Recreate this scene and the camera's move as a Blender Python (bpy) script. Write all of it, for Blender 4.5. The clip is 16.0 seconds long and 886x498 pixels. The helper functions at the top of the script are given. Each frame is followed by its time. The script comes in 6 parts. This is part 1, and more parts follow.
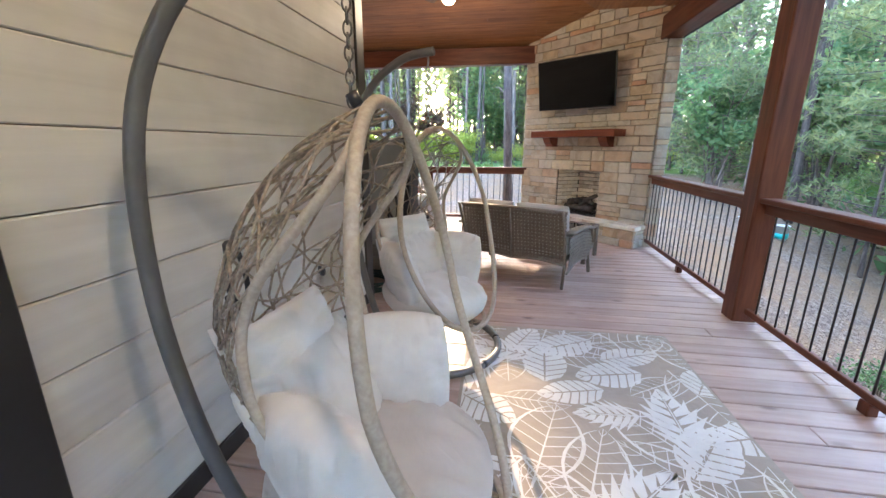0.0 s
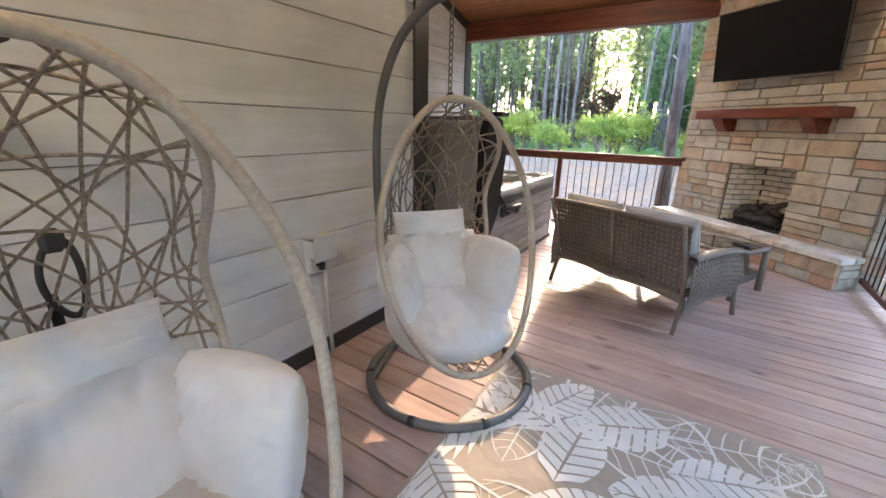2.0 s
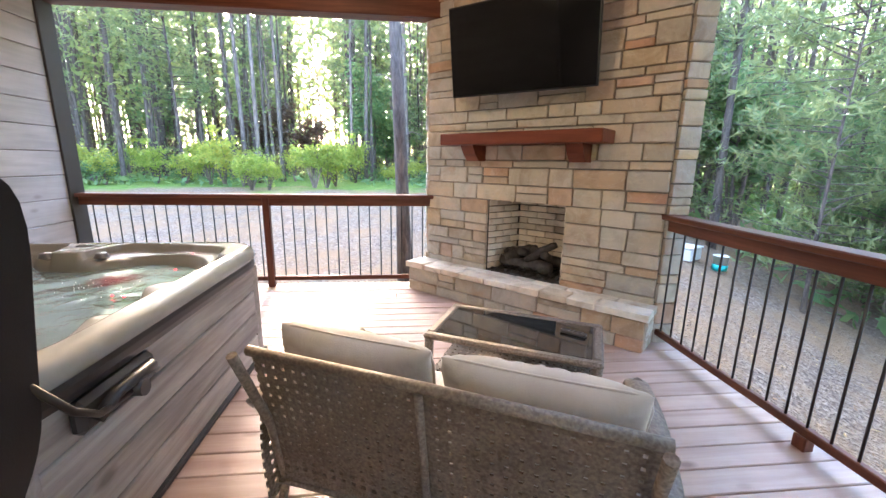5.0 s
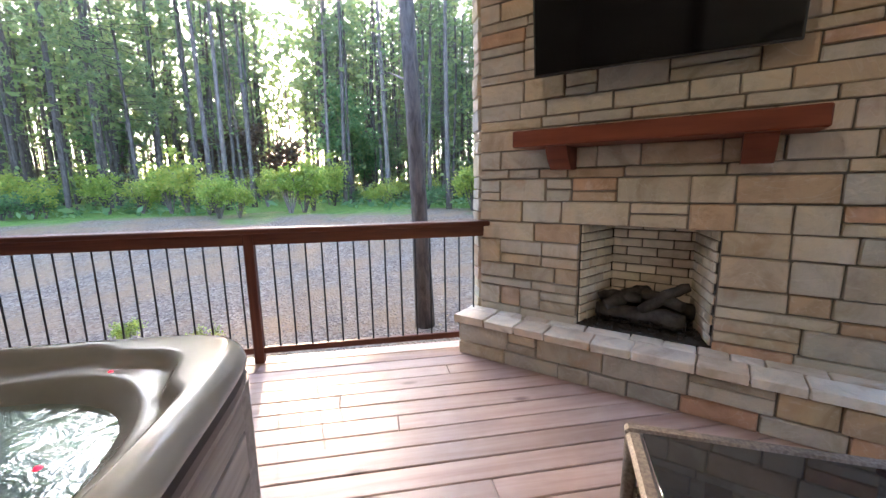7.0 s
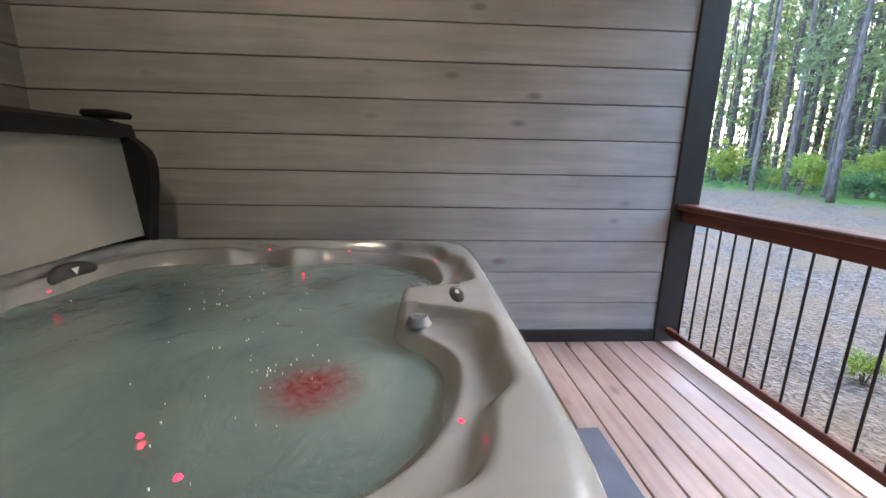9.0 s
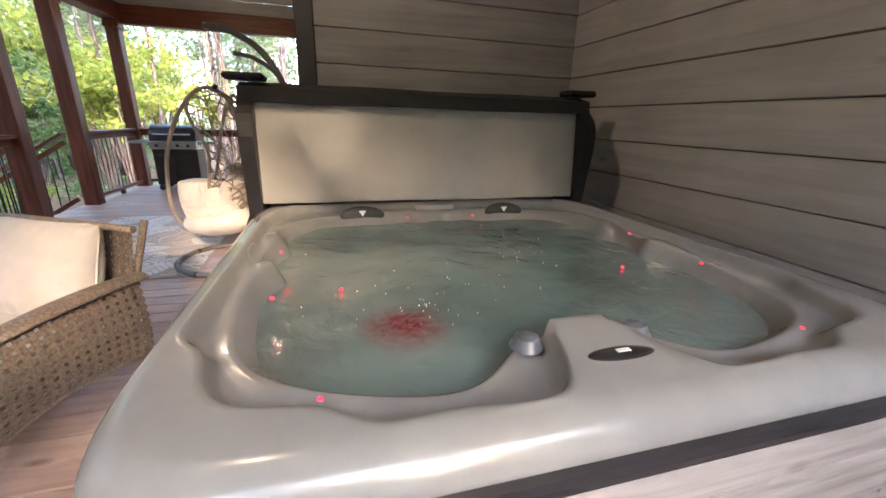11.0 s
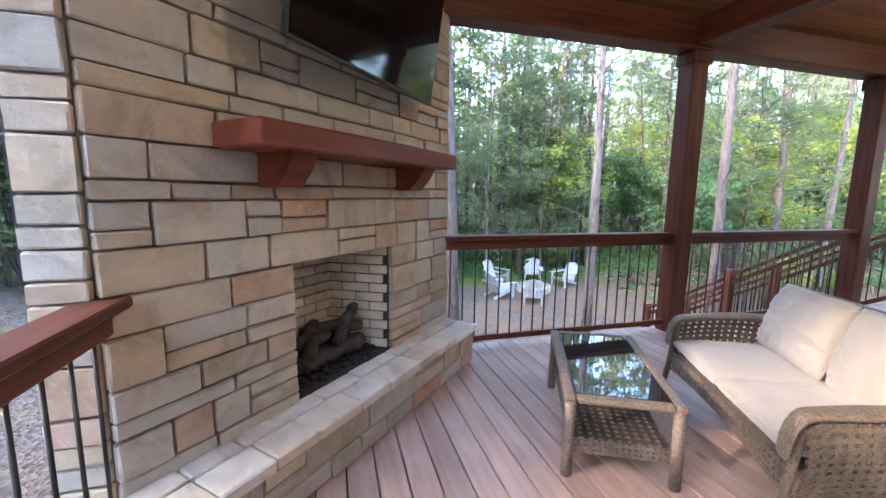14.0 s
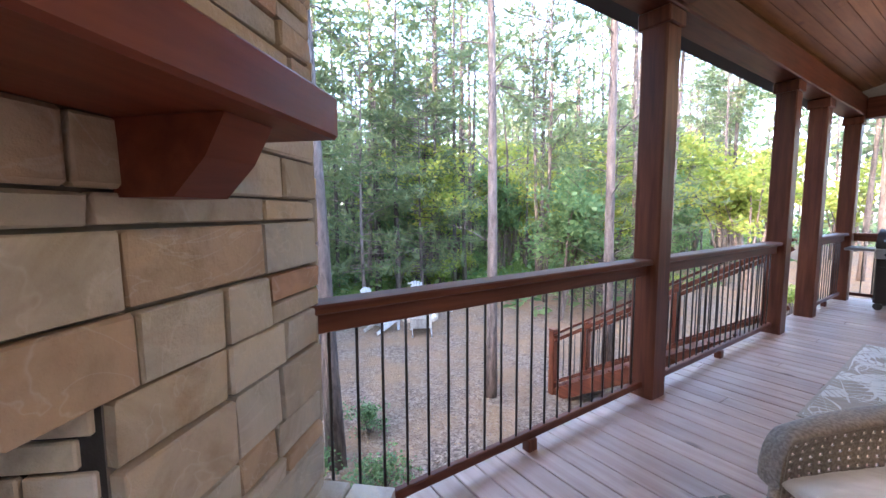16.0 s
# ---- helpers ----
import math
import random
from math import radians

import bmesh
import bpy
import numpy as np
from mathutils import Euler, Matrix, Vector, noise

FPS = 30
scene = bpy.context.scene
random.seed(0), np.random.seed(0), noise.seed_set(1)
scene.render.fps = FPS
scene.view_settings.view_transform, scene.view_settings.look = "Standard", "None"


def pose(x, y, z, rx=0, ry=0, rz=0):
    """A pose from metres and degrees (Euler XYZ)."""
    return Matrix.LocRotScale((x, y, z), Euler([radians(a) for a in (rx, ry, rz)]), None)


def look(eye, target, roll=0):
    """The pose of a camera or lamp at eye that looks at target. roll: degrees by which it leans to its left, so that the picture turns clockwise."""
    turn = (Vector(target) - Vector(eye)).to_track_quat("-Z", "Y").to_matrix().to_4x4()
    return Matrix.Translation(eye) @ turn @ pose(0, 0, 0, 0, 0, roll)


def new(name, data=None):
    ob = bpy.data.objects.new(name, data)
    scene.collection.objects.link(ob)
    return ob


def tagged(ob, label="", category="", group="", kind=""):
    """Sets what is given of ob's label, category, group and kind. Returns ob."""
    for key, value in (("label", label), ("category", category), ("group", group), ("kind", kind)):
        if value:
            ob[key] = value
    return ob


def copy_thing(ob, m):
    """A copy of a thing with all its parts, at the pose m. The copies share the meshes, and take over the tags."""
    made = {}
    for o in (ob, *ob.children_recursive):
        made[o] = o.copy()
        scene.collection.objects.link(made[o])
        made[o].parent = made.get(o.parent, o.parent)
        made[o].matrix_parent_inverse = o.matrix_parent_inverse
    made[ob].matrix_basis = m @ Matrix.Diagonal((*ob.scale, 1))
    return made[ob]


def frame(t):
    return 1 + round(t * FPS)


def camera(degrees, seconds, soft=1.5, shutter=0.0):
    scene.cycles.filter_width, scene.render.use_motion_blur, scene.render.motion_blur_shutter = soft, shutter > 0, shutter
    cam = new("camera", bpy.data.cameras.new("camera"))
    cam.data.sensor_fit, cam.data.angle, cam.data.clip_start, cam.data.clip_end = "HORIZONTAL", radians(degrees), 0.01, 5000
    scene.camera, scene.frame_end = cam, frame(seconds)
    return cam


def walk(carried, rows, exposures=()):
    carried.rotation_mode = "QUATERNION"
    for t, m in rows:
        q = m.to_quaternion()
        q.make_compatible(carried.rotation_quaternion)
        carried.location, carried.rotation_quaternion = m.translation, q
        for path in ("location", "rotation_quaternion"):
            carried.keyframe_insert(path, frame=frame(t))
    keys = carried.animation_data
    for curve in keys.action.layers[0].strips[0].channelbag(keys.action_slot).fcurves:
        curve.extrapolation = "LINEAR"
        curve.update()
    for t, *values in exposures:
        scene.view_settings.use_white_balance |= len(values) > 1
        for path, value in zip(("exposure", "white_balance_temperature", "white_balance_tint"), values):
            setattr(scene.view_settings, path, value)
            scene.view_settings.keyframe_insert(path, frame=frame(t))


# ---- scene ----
cam = camera(96.6, 16.0)
PATH = [
    (0, (2.942, 1.495, 1.445), (2.631, 3.404, 0.938), 0.1),
    (0.5, (3.167, 1.602, 1.424), (2.423, 3.371, 0.859), 0.6),
    (1, (3.358, 1.775, 1.424), (2.366, 3.406, 0.827), 1.1),
    (1.5, (3.504, 2.059, 1.418), (2.424, 3.627, 0.803), 1.2),
    (2, (3.513, 2.407, 1.432), (2.481, 4.011, 0.83), 1.4),
    (2.5, (3.492, 2.788, 1.436), (2.57, 4.47, 0.87), 1.0),
    (3, (3.385, 3.193, 1.432), (2.675, 4.988, 0.908), 1.1),
    (3.5, (3.278, 3.603, 1.434), (2.821, 5.492, 0.962), 0.9),
    (4, (3.163, 4.036, 1.431), (2.99, 5.978, 0.985), 1.0),
    (4.5, (3.07, 4.403, 1.412), (3.105, 6.36, 0.985), 1.2),
    (4.7, (3.019, 4.545, 1.42), (3.126, 6.493, 0.988), 1.1),
    (6.8, (2.423, 5.993, 1.368), (2.81, 7.922, 1.008), -0.7),
    (7, (2.374, 6.142, 1.366), (2.705, 8.085, 1.028), -1.0),
    (7.5, (2.298, 6.484, 1.357), (2.147, 8.455, 1.057), -2.4),
    (8, (2.32, 6.795, 1.337), (1.219, 8.425, 0.977), -0.4),
    (8.5, (2.284, 7.064, 1.335), (0.58, 8.032, 0.937), 1.3),
    (9, (2.252, 7.346, 1.323), (0.305, 7.47, 0.882), 1.1),
    (9.2, (2.225, 7.465, 1.318), (0.287, 7.284, 0.86), 1.5),
    (11.3, (1.363, 8.139, 1.345), (1.187, 6.243, 0.731), 1.6),
    (11.5, (1.279, 8.138, 1.353), (1.337, 6.234, 0.743), 1.6),
    (12, (1.157, 8.154, 1.365), (1.882, 6.377, 0.803), 0.5),
    (12.5, (1.197, 8.213, 1.37), (2.526, 6.8, 0.883), -0.3),
    (13, (1.298, 8.311, 1.379), (3.032, 7.395, 0.985), 0.3),
    (13.5, (1.474, 8.438, 1.401), (3.356, 7.842, 1.079), 0.9),
    (14, (1.704, 8.492, 1.412), (3.61, 7.955, 1.134), 0.8),
    (14.5, (2.096, 8.488, 1.418), (3.978, 7.868, 1.149), 0.8),
    (15, (2.536, 8.425, 1.361), (4.397, 7.734, 1.116), -0.5),
    (15.5, (2.99, 8.283, 1.416), (4.768, 7.408, 1.144), 0.7),
    (16, (3.428, 7.997, 1.399), (5.072, 6.873, 1.214), -0.3),
]
walk(cam, [(t, look(eye, target, roll)) for t, eye, target, roll in PATH], exposures=[(0, 5.2, 5900, 12), (3, 5.15, 6050, 13), (4.7, 5.35, 6100, 13), (7, 4.55, 5800, 12), (8, 4.4, 5800, 10), (8.6, 4.4, 5700, 9), (9.2, 4.75, 5600, 10), (11.3, 4.5, 5900, 15), (12, 4.6, 5850, 15), (14, 4.7, 5500, 15), (16, 4.65, 5650, 18)])

# ---- light ----
world = bpy.data.worlds.new("sky")
scene.world = world
world.use_nodes = True
wn, wl = world.node_tree.nodes, world.node_tree.links
sky = wn.new("ShaderNodeTexSky")
sky.sky_type, sky.sun_disc = "NISHITA", False
SUN_EL, SUN_AZ = 22.0, -11.0   # degrees: height, and turn from +y towards +x
sky.sun_elevation, sky.sun_rotation = radians(SUN_EL), radians(SUN_AZ)
sky.air_density, sky.dust_density, sky.ozone_density = 0.9, 2.5, 0.6
wn["Background"].inputs["Strength"].default_value = 0.15
wl.new(sky.outputs[0], wn["Background"].inputs["Color"])
sun = new("sun", bpy.data.lights.new("sun", "SUN"))
sun.data.energy, sun.data.angle, sun.data.color = 0.75, radians(0.8), (1.0, 0.7, 0.42)
sun.matrix_world = pose(0, 0, 20, -(90 - SUN_EL), 0, -SUN_AZ)

# ---- materials ----


def material(name, base=(0.5, 0.5, 0.5), rough=0.6, metal=0.0):
    m = bpy.data.materials.new(name)
    m.use_nodes = True
    b = m.node_tree.nodes["Principled BSDF"]
    b.inputs["Base Color"].default_value = (*base, 1)
    b.inputs["Roughness"].default_value = rough
    b.inputs["Metallic"].default_value = metal
    return m, m.node_tree.nodes, m.node_tree.links, b


def ramp(n, l, source, stops):
    r = n.new("ShaderNodeValToRGB")
    e = r.color_ramp.elements
    while len(e) < len(stops):
        e.new(0.5)
    for k, (p, c) in zip(e, stops):
        k.position, k.color = p, (*c, 1)
    l.new(source, r.inputs[0])
    return r.outputs[0]


def coords(n, l, scale=(1, 1, 1), shift=True, space="Object"):
    """Object coordinates, moved by a random step for each object."""
    tc = n.new("ShaderNodeTexCoord")
    mp = n.new("ShaderNodeMapping")
    mp.inputs["Scale"].default_value = scale
    l.new(tc.outputs[space], mp.inputs["Vector"])
    if shift:
        oi = n.new("ShaderNodeObjectInfo")
        mul = n.new("ShaderNodeMath")
        mul.operation = "MULTIPLY"
        mul.inputs[1].default_value = 37.0
        l.new(oi.outputs["Random"], mul.inputs[0])
        l.new(mul.outputs[0], mp.inputs["Location"])
    return mp.outputs[0]


def noise_tex(n, l, vec, scale, detail=4.0, rough=0.55, distort=0.0):
    t = n.new("ShaderNodeTexNoise")
    t.inputs["Scale"].default_value = scale
    t.inputs["Detail"].default_value = detail
    t.inputs["Roughness"].default_value = rough
    t.inputs["Distortion"].default_value = distort
    l.new(vec, t.inputs["Vector"])
    return t.outputs["Fac"]


def mix(n, l, a, b, fac, mode="MIX"):
    m = n.new("ShaderNodeMix")
    m.data_type, m.blend_type = "RGBA", mode
    for sock, v in ((m.inputs[0], fac), (m.inputs[6], a), (m.inputs[7], b)):
        if isinstance(v, (int, float)):
            sock.default_value = v
        elif isinstance(v, tuple):
            sock.default_value = (*v, 1)
        else:
            l.new(v, sock)
    return m.outputs[2]


def bump(n, l, b, height, strength=0.3, distance=0.01):
    k = n.new("ShaderNodeBump")
    k.inputs["Strength"].default_value, k.inputs["Distance"].default_value = strength, distance
    l.new(height, k.inputs["Height"])
    l.new(k.outputs[0], b.inputs["Normal"])


def value_shift(n, l, colour, amount, per="object"):
    """Lightens or darkens each piece by a random share."""
    if per == "object":
        r = n.new("ShaderNodeObjectInfo").outputs["Random"]
    else:
        r = n.new("ShaderNodeNewGeometry").outputs["Random Per Island"]
    mr = n.new("ShaderNodeMapRange")
    mr.inputs[3].default_value, mr.inputs[4].default_value = 1 - amount, 1 + amount
    l.new(r, mr.inputs[0])
    h = n.new("ShaderNodeHueSaturation")
    l.new(colour, h.inputs["Color"])
    l.new(mr.outputs[0], h.inputs["Value"])
    return h.outputs[0]


def wood(name, dark, light, axis, rough=0.5, grain=9.0, vary=0.12, per="object", knots=None, relief=0.25, stain=None):
    """Wood with the grain along an axis (0, 1 or 2)."""
    m, n, l, b = material(name, light, rough)
    sc = [grain, grain, grain]
    sc[axis] = grain * 0.07
    v = coords(n, l, tuple(sc))
    f = noise_tex(n, l, v, 3.0, 6, 0.6, 0.4)
    c = ramp(n, l, f, [(0.3, dark), (0.7, light)])
    big = noise_tex(n, l, coords(n, l, (1, 1, 1)), 2.3, 3)
    c = mix(n, l, c, ramp(n, l, big, [(0.3, (0.72, 0.72, 0.72)), (0.7, (1.0, 1.0, 1.0))]), 0.7, "MULTIPLY")
    if stain:
        s2 = noise_tex(n, l, coords(n, l, (1, 1, 1), False), 1.1, 5, 0.65)
        c = mix(n, l, c, stain, ramp(n, l, s2, [(0.5, (0, 0, 0)), (0.68, (0.6, 0.6, 0.6))]))
    if knots:
        ks = [4.2, 4.2, 4.2]
        ks[axis] = 1.9
        w = n.new("ShaderNodeTexVoronoi")
        w.inputs["Scale"].default_value = 1.0
        l.new(coords(n, l, tuple(ks)), w.inputs["Vector"])
        c = mix(n, l, c, knots, ramp(n, l, w.outputs["Distance"], [(0.05, (0.75, 0.75, 0.75)), (0.13, (0, 0, 0))]))
    l.new(value_shift(n, l, c, vary, per), b.inputs["Base Color"])
    bump(n, l, b, f, relief, 0.004)
    rr = n.new("ShaderNodeMapRange")
    rr.inputs[3].default_value, rr.inputs[4].default_value = rough - 0.08, rough + 0.12
    l.new(big, rr.inputs[0])
    l.new(rr.outputs[0], b.inputs["Roughness"])
    return m


def plain(name, base, rough=0.5, metal=0.0, vary=0.1, scale=6.0, fine=90.0, relief=0.1):
    """A painted, moulded or woven surface with soft stains and a fine grain."""
    m, n, l, b = material(name, base, rough, metal)
    v = coords(n, l)
    f = noise_tex(n, l, v, scale, 5, 0.6)
    lo, hi = tuple(k * (1 - vary) for k in base), tuple(min(1, k * (1 + vary)) for k in base)
    l.new(ramp(n, l, f, [(0.3, lo), (0.7, hi)]), b.inputs["Base Color"])
    bump(n, l, b, noise_tex(n, l, v, fine, 3), relief, 0.002)
    mr = n.new("ShaderNodeMapRange")
    mr.inputs[3].default_value, mr.inputs[4].default_value = max(0.02, rough - 0.08), min(1, rough + 0.1)
    l.new(f, mr.inputs[0])
    l.new(mr.outputs[0], b.inputs["Roughness"])
    return m


RED_D, RED_L = (0.07, 0.02, 0.01), (0.17, 0.055, 0.029)
CEDAR = [wood("stained_cedar_%s" % a, RED_D, RED_L, i, 0.42, 7.0, 0.1) for i, a in enumerate("xyz")]
for cedar in CEDAR:
    cedar.node_tree.nodes["Principled BSDF"].inputs["Specular IOR Level"].default_value = 0.28
DECK = wood("deck_board", (0.37, 0.24, 0.188), (0.52, 0.38, 0.315), 0, 0.4, 6.0, 0.1, knots=(0.13, 0.075, 0.06), stain=(0.52, 0.4, 0.35))
PINE_X = wood("pine_ceiling_x", (0.2, 0.078, 0.028), (0.37, 0.172, 0.068), 0, 0.4, 8.0, 0.16, "island", knots=(0.14, 0.05, 0.02))
PINE_Y = wood("pine_ceiling_y", (0.2, 0.078, 0.028), (0.37, 0.172, 0.068), 1, 0.4, 8.0, 0.16, "island", knots=(0.14, 0.05, 0.02))
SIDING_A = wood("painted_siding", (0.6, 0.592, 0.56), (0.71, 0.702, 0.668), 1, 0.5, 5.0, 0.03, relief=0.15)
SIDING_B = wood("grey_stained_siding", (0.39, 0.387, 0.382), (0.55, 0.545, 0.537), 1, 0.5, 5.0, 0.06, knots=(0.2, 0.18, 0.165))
# same stain as SIDING_B, darkened: the alcove wall's shade is in the colour
SIDING_X_SHADED = wood("grey_stained_siding_across_shaded", (0.235, 0.23, 0.225), (0.36, 0.355, 0.345), 0, 0.5, 5.0, 0.06, knots=(0.2, 0.18, 0.165))
DARK_TRIM = plain("dark_trim_paint", (0.024, 0.022, 0.022), 0.45, 0, 0.2)
BLACK_METAL = plain("black_powder_coat", (0.026, 0.021, 0.019), 0.4, 0.3, 0.25)
# timber colour darkened for the shade under the deck and behind the boards
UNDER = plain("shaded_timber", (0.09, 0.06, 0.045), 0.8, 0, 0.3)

# ---- building helpers ----


class Geo:
    """Collects faces for one mesh."""

    def __init__(self):
        self.v, self.f, self.smooth = [], [], []

    def add(self, verts, faces, smooth=False):
        o = len(self.v)
        self.v += [tuple(p) for p in verts]
        self.f += [tuple(i + o for i in f) for f in faces]
        self.smooth += [smooth] * len(faces)
        return self

    def box(self, lo, hi, m=None, bevel=0.0):
        """A box with chamfered edges, if bevel is given."""
        lo, hi = Vector(lo), Vector(hi)
        if bevel <= 0:
            p = [Vector((x, y, z)) for z in (lo.z, hi.z) for y in (lo.y, hi.y) for x in (lo.x, hi.x)]
            f = [(0, 2, 3, 1), (4, 5, 7, 6), (0, 1, 5, 4), (2, 6, 7, 3), (0, 4, 6, 2), (1, 3, 7, 5)]
        else:
            b = min(bevel, 0.45 * min(hi - lo))
            p, f, at = [], [], {}
            for cx in (0, 1):
                for cy in (0, 1):
                    for cz in (0, 1):
                        c = (cx, cy, cz)
                        corner = [(lo, hi)[c[k]][k] for k in range(3)]
                        for k in range(3):
                            q = [corner[j] if j == k else corner[j] + (b if c[j] == 0 else -b) for j in range(3)]
                            at[c, k] = len(p)
                            p.append(Vector(q))
                        tri = [at[c, 0], at[c, 1], at[c, 2]]
                        f.append(tri if (cx + cy + cz) % 2 else tri[::-1])
            for k in range(3):
                i, j = (k + 1) % 3, (k + 2) % 3
                for s in (0, 1):
                    ring = []
                    for a, d in ((0, 0), (1, 0), (1, 1), (0, 1)):
                        c = [0, 0, 0]
                        c[k], c[i], c[j] = s, a, d
                        ring.append(at[tuple(c), k])
                    f.append(ring if s else ring[::-1])
                for a in (0, 1):
                    for d in (0, 1):
                        c0, c1 = [0, 0, 0], [0, 0, 0]
                        c0[i], c0[j], c0[k] = a, d, 0
                        c1[i], c1[j], c1[k] = a, d, 1
                        q = [at[tuple(c0), i], at[tuple(c1), i], at[tuple(c1), j], at[tuple(c0), j]]
                        f.append(q[::-1] if a == d else q)
        if m is not None:
            p = [m @ q for q in p]
        return self.add(p, f)

    def tube(self, path, r, n=8, closed=False, caps=True, smooth=True):
        """A round bar along a path; r is a radius or one for each point."""
        pts = [Vector(q) for q in path]
        k = len(pts)
        rs = r if isinstance(r, (list, tuple)) else [r] * k
        verts, side = [], None
        for i, q in enumerate(pts):
            a = pts[(i - 1) % k] if (closed or i) else q
            b = pts[(i + 1) % k] if (closed or i < k - 1) else q
            d = (b - a).normalized() if (b - a).length > 1e-9 else Vector((0, 0, 1))
            if side is None:
                side = d.orthogonal().normalized()
            side = (side - d * side.dot(d))
            side = side.normalized() if side.length > 1e-6 else d.orthogonal().normalized()
            up = d.cross(side)
            for j in range(n):
                t = 2 * math.pi * j / n
                verts.append(q + rs[i] * (math.cos(t) * side + math.sin(t) * up))
        faces = []
        for i in range(k if closed else k - 1):
            a, b = i * n, ((i + 1) % k) * n
            faces += [(a + j, a + (j + 1) % n, b + (j + 1) % n, b + j) for j in range(n)]
        self.add(verts, faces, smooth)
        if caps and not closed:
            o = len(self.v) - len(verts)
            self.f += [tuple(o + j for j in range(n))[::-1], tuple(o + (k - 1) * n + j for j in range(n))]
            self.smooth += [False, False]
        return self

    def cyl(self, base, r, h, n=16, r2=None, smooth=True):
        b = Vector(base)
        return self.tube([b, b + Vector((0, 0, h))], [r, r if r2 is None else r2], n, smooth=smooth)

    def lathe(self, profile, n=24, m=None, smooth=True):
        """Turns a profile of (radius, height) about the z axis."""
        v = [Vector((r * math.cos(2 * math.pi * j / n), r * math.sin(2 * math.pi * j / n), z)) for r, z in profile for j in range(n)]
        f = [(i * n + j, i * n + (j + 1) % n, (i + 1) * n + (j + 1) % n, (i + 1) * n + j) for i in range(len(profile) - 1) for j in range(n)]
        if m is not None:
            v = [m @ q for q in v]
        return self.add(v, f, smooth)

    def grid(self, fn, nu, nv, smooth=True, wrap_u=False, m=None):
        """A sheet from fn(u, v), u and v from 0 to 1."""
        cu = nu if wrap_u else nu + 1
        v = [Vector(fn(i / nu, j / nv)) for j in range(nv + 1) for i in range(cu)]
        if m is not None:
            v = [m @ q for q in v]
        f = [(j * cu + i, j * cu + (i + 1) % cu, (j + 1) * cu + (i + 1) % cu, (j + 1) * cu + i) for j in range(nv) for i in range(nu)]
        return self.add(v, f, smooth)

    def mesh(self, name, mat):
        me = bpy.data.meshes.new(name)
        me.from_pydata(self.v, [], self.f)
        me.polygons.foreach_set("use_smooth", self.smooth)
        for k in (mat if isinstance(mat, (list, tuple)) else [mat]):
            me.materials.append(k)
        me.update()
        return me


def part(name, geo, mat, parent=None, label="", m=None):
    """One mesh object, under a thing if one is given."""
    me = geo if isinstance(geo, bpy.types.Mesh) else geo.mesh(name, mat)
    ob = new(name, me)
    ob.parent = parent
    if m is not None:
        ob.matrix_basis = m
    return tagged(ob, label)


def thing(name, label, category, m=None, group="", kind=""):
    """An Empty at the base of a thing with parts."""
    ob = new(name)
    ob.empty_display_size = 0.1
    if m is not None:
        ob.matrix_basis = m
    return tagged(ob, label, category, group, kind)


def solid(name, geo, mat, label, category, kind="", m=None, group=""):
    return tagged(part(name, geo, mat, None, "", m), label, category, group, kind)


def plank_mesh(name, size, mat, bevel=0.004):
    return Geo().box((-size[0] / 2, -size[1] / 2, -size[2] / 2), (size[0] / 2, size[1] / 2, size[2] / 2), None, bevel).mesh(name, mat)


# ---- plan ----
XA, XB, YC = 1.672, -0.452, 4.96          # faces of the house walls
XR, YE, YN = 4.97, 9.23, -0.72          # side railing, end railing, open near end
RAIL = 1.05
EAVE, PITCH = 3.12, 0.262
TALL = 4.75


def ceiling_height(x, y):
    return EAVE + PITCH * min(XR + 0.2 - x, YE + 0.15 - y)


def ground_height(x, y):
    """The yard lies just under the deck at its end and falls away along its side."""
    q = ((x - 4.0) - (y - 9.0)) / 7.5
    q = max(0.0, min(1.0, q))
    q = q * q * (3 - 2 * q)
    k = max(0.0, min(1.0, (y - 11.0) / 11.0)) * (1 - q)
    return -0.5 - 1.55 * q + 0.8 * k * k * (3 - 2 * k) + 0.04 * noise.noise((x * 0.3, y * 0.3, 0.0))

# ---- structure ----
rng = random.Random(7)
# deck: joists, fascia and single boards
deck = thing("floor", "weathered red-brown wooden porch deck of narrow boards", "deck", kind="structure")
g = Geo()
for k in range(12):
    x = 0.0 + k * 0.46
    g.box((x - 0.02, (YC if x < XA else YN), -0.28), (x + 0.02, YE + 0.08, -0.036))
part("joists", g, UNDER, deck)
g = Geo().box((XR + 0.1, YN - 0.1, -0.3), (XR + 0.135, YE + 0.12, -0.035)).box((XB, YE + 0.121, -0.3), (XR + 0.135, YE + 0.155, -0.035)).box((XA, YN - 0.14, -0.3), (XR + 0.135, YN - 0.105, -0.035))
part("fascia", g, CEDAR[1], deck)
BOARD = 0.1475
shared = {}
y = -0.9875 + BOARD / 2
row = 0
while y < YE + 0.12:
    x0 = (XB if y > YC else XA) + 0.004
    x1 = XR + 0.13
    cuts = [x0, x1]
    if row % 2 == 0:
        cuts.insert(1, x0 + (2.55, 3.3, 1.9, 2.9)[(row // 2) % 4])
    for a, b in zip(cuts, cuts[1:]):
        key = round(b - a, 3)
        if key not in shared:
            shared[key] = plank_mesh("plank", (key - 0.003, BOARD - 0.007, 0.034), DECK, 0.004)
        part("plank", shared[key], None, deck, m=pose((a + b) / 2, y, -0.017 + rng.uniform(-0.0015, 0.0015)))
    y += BOARD
    row += 1


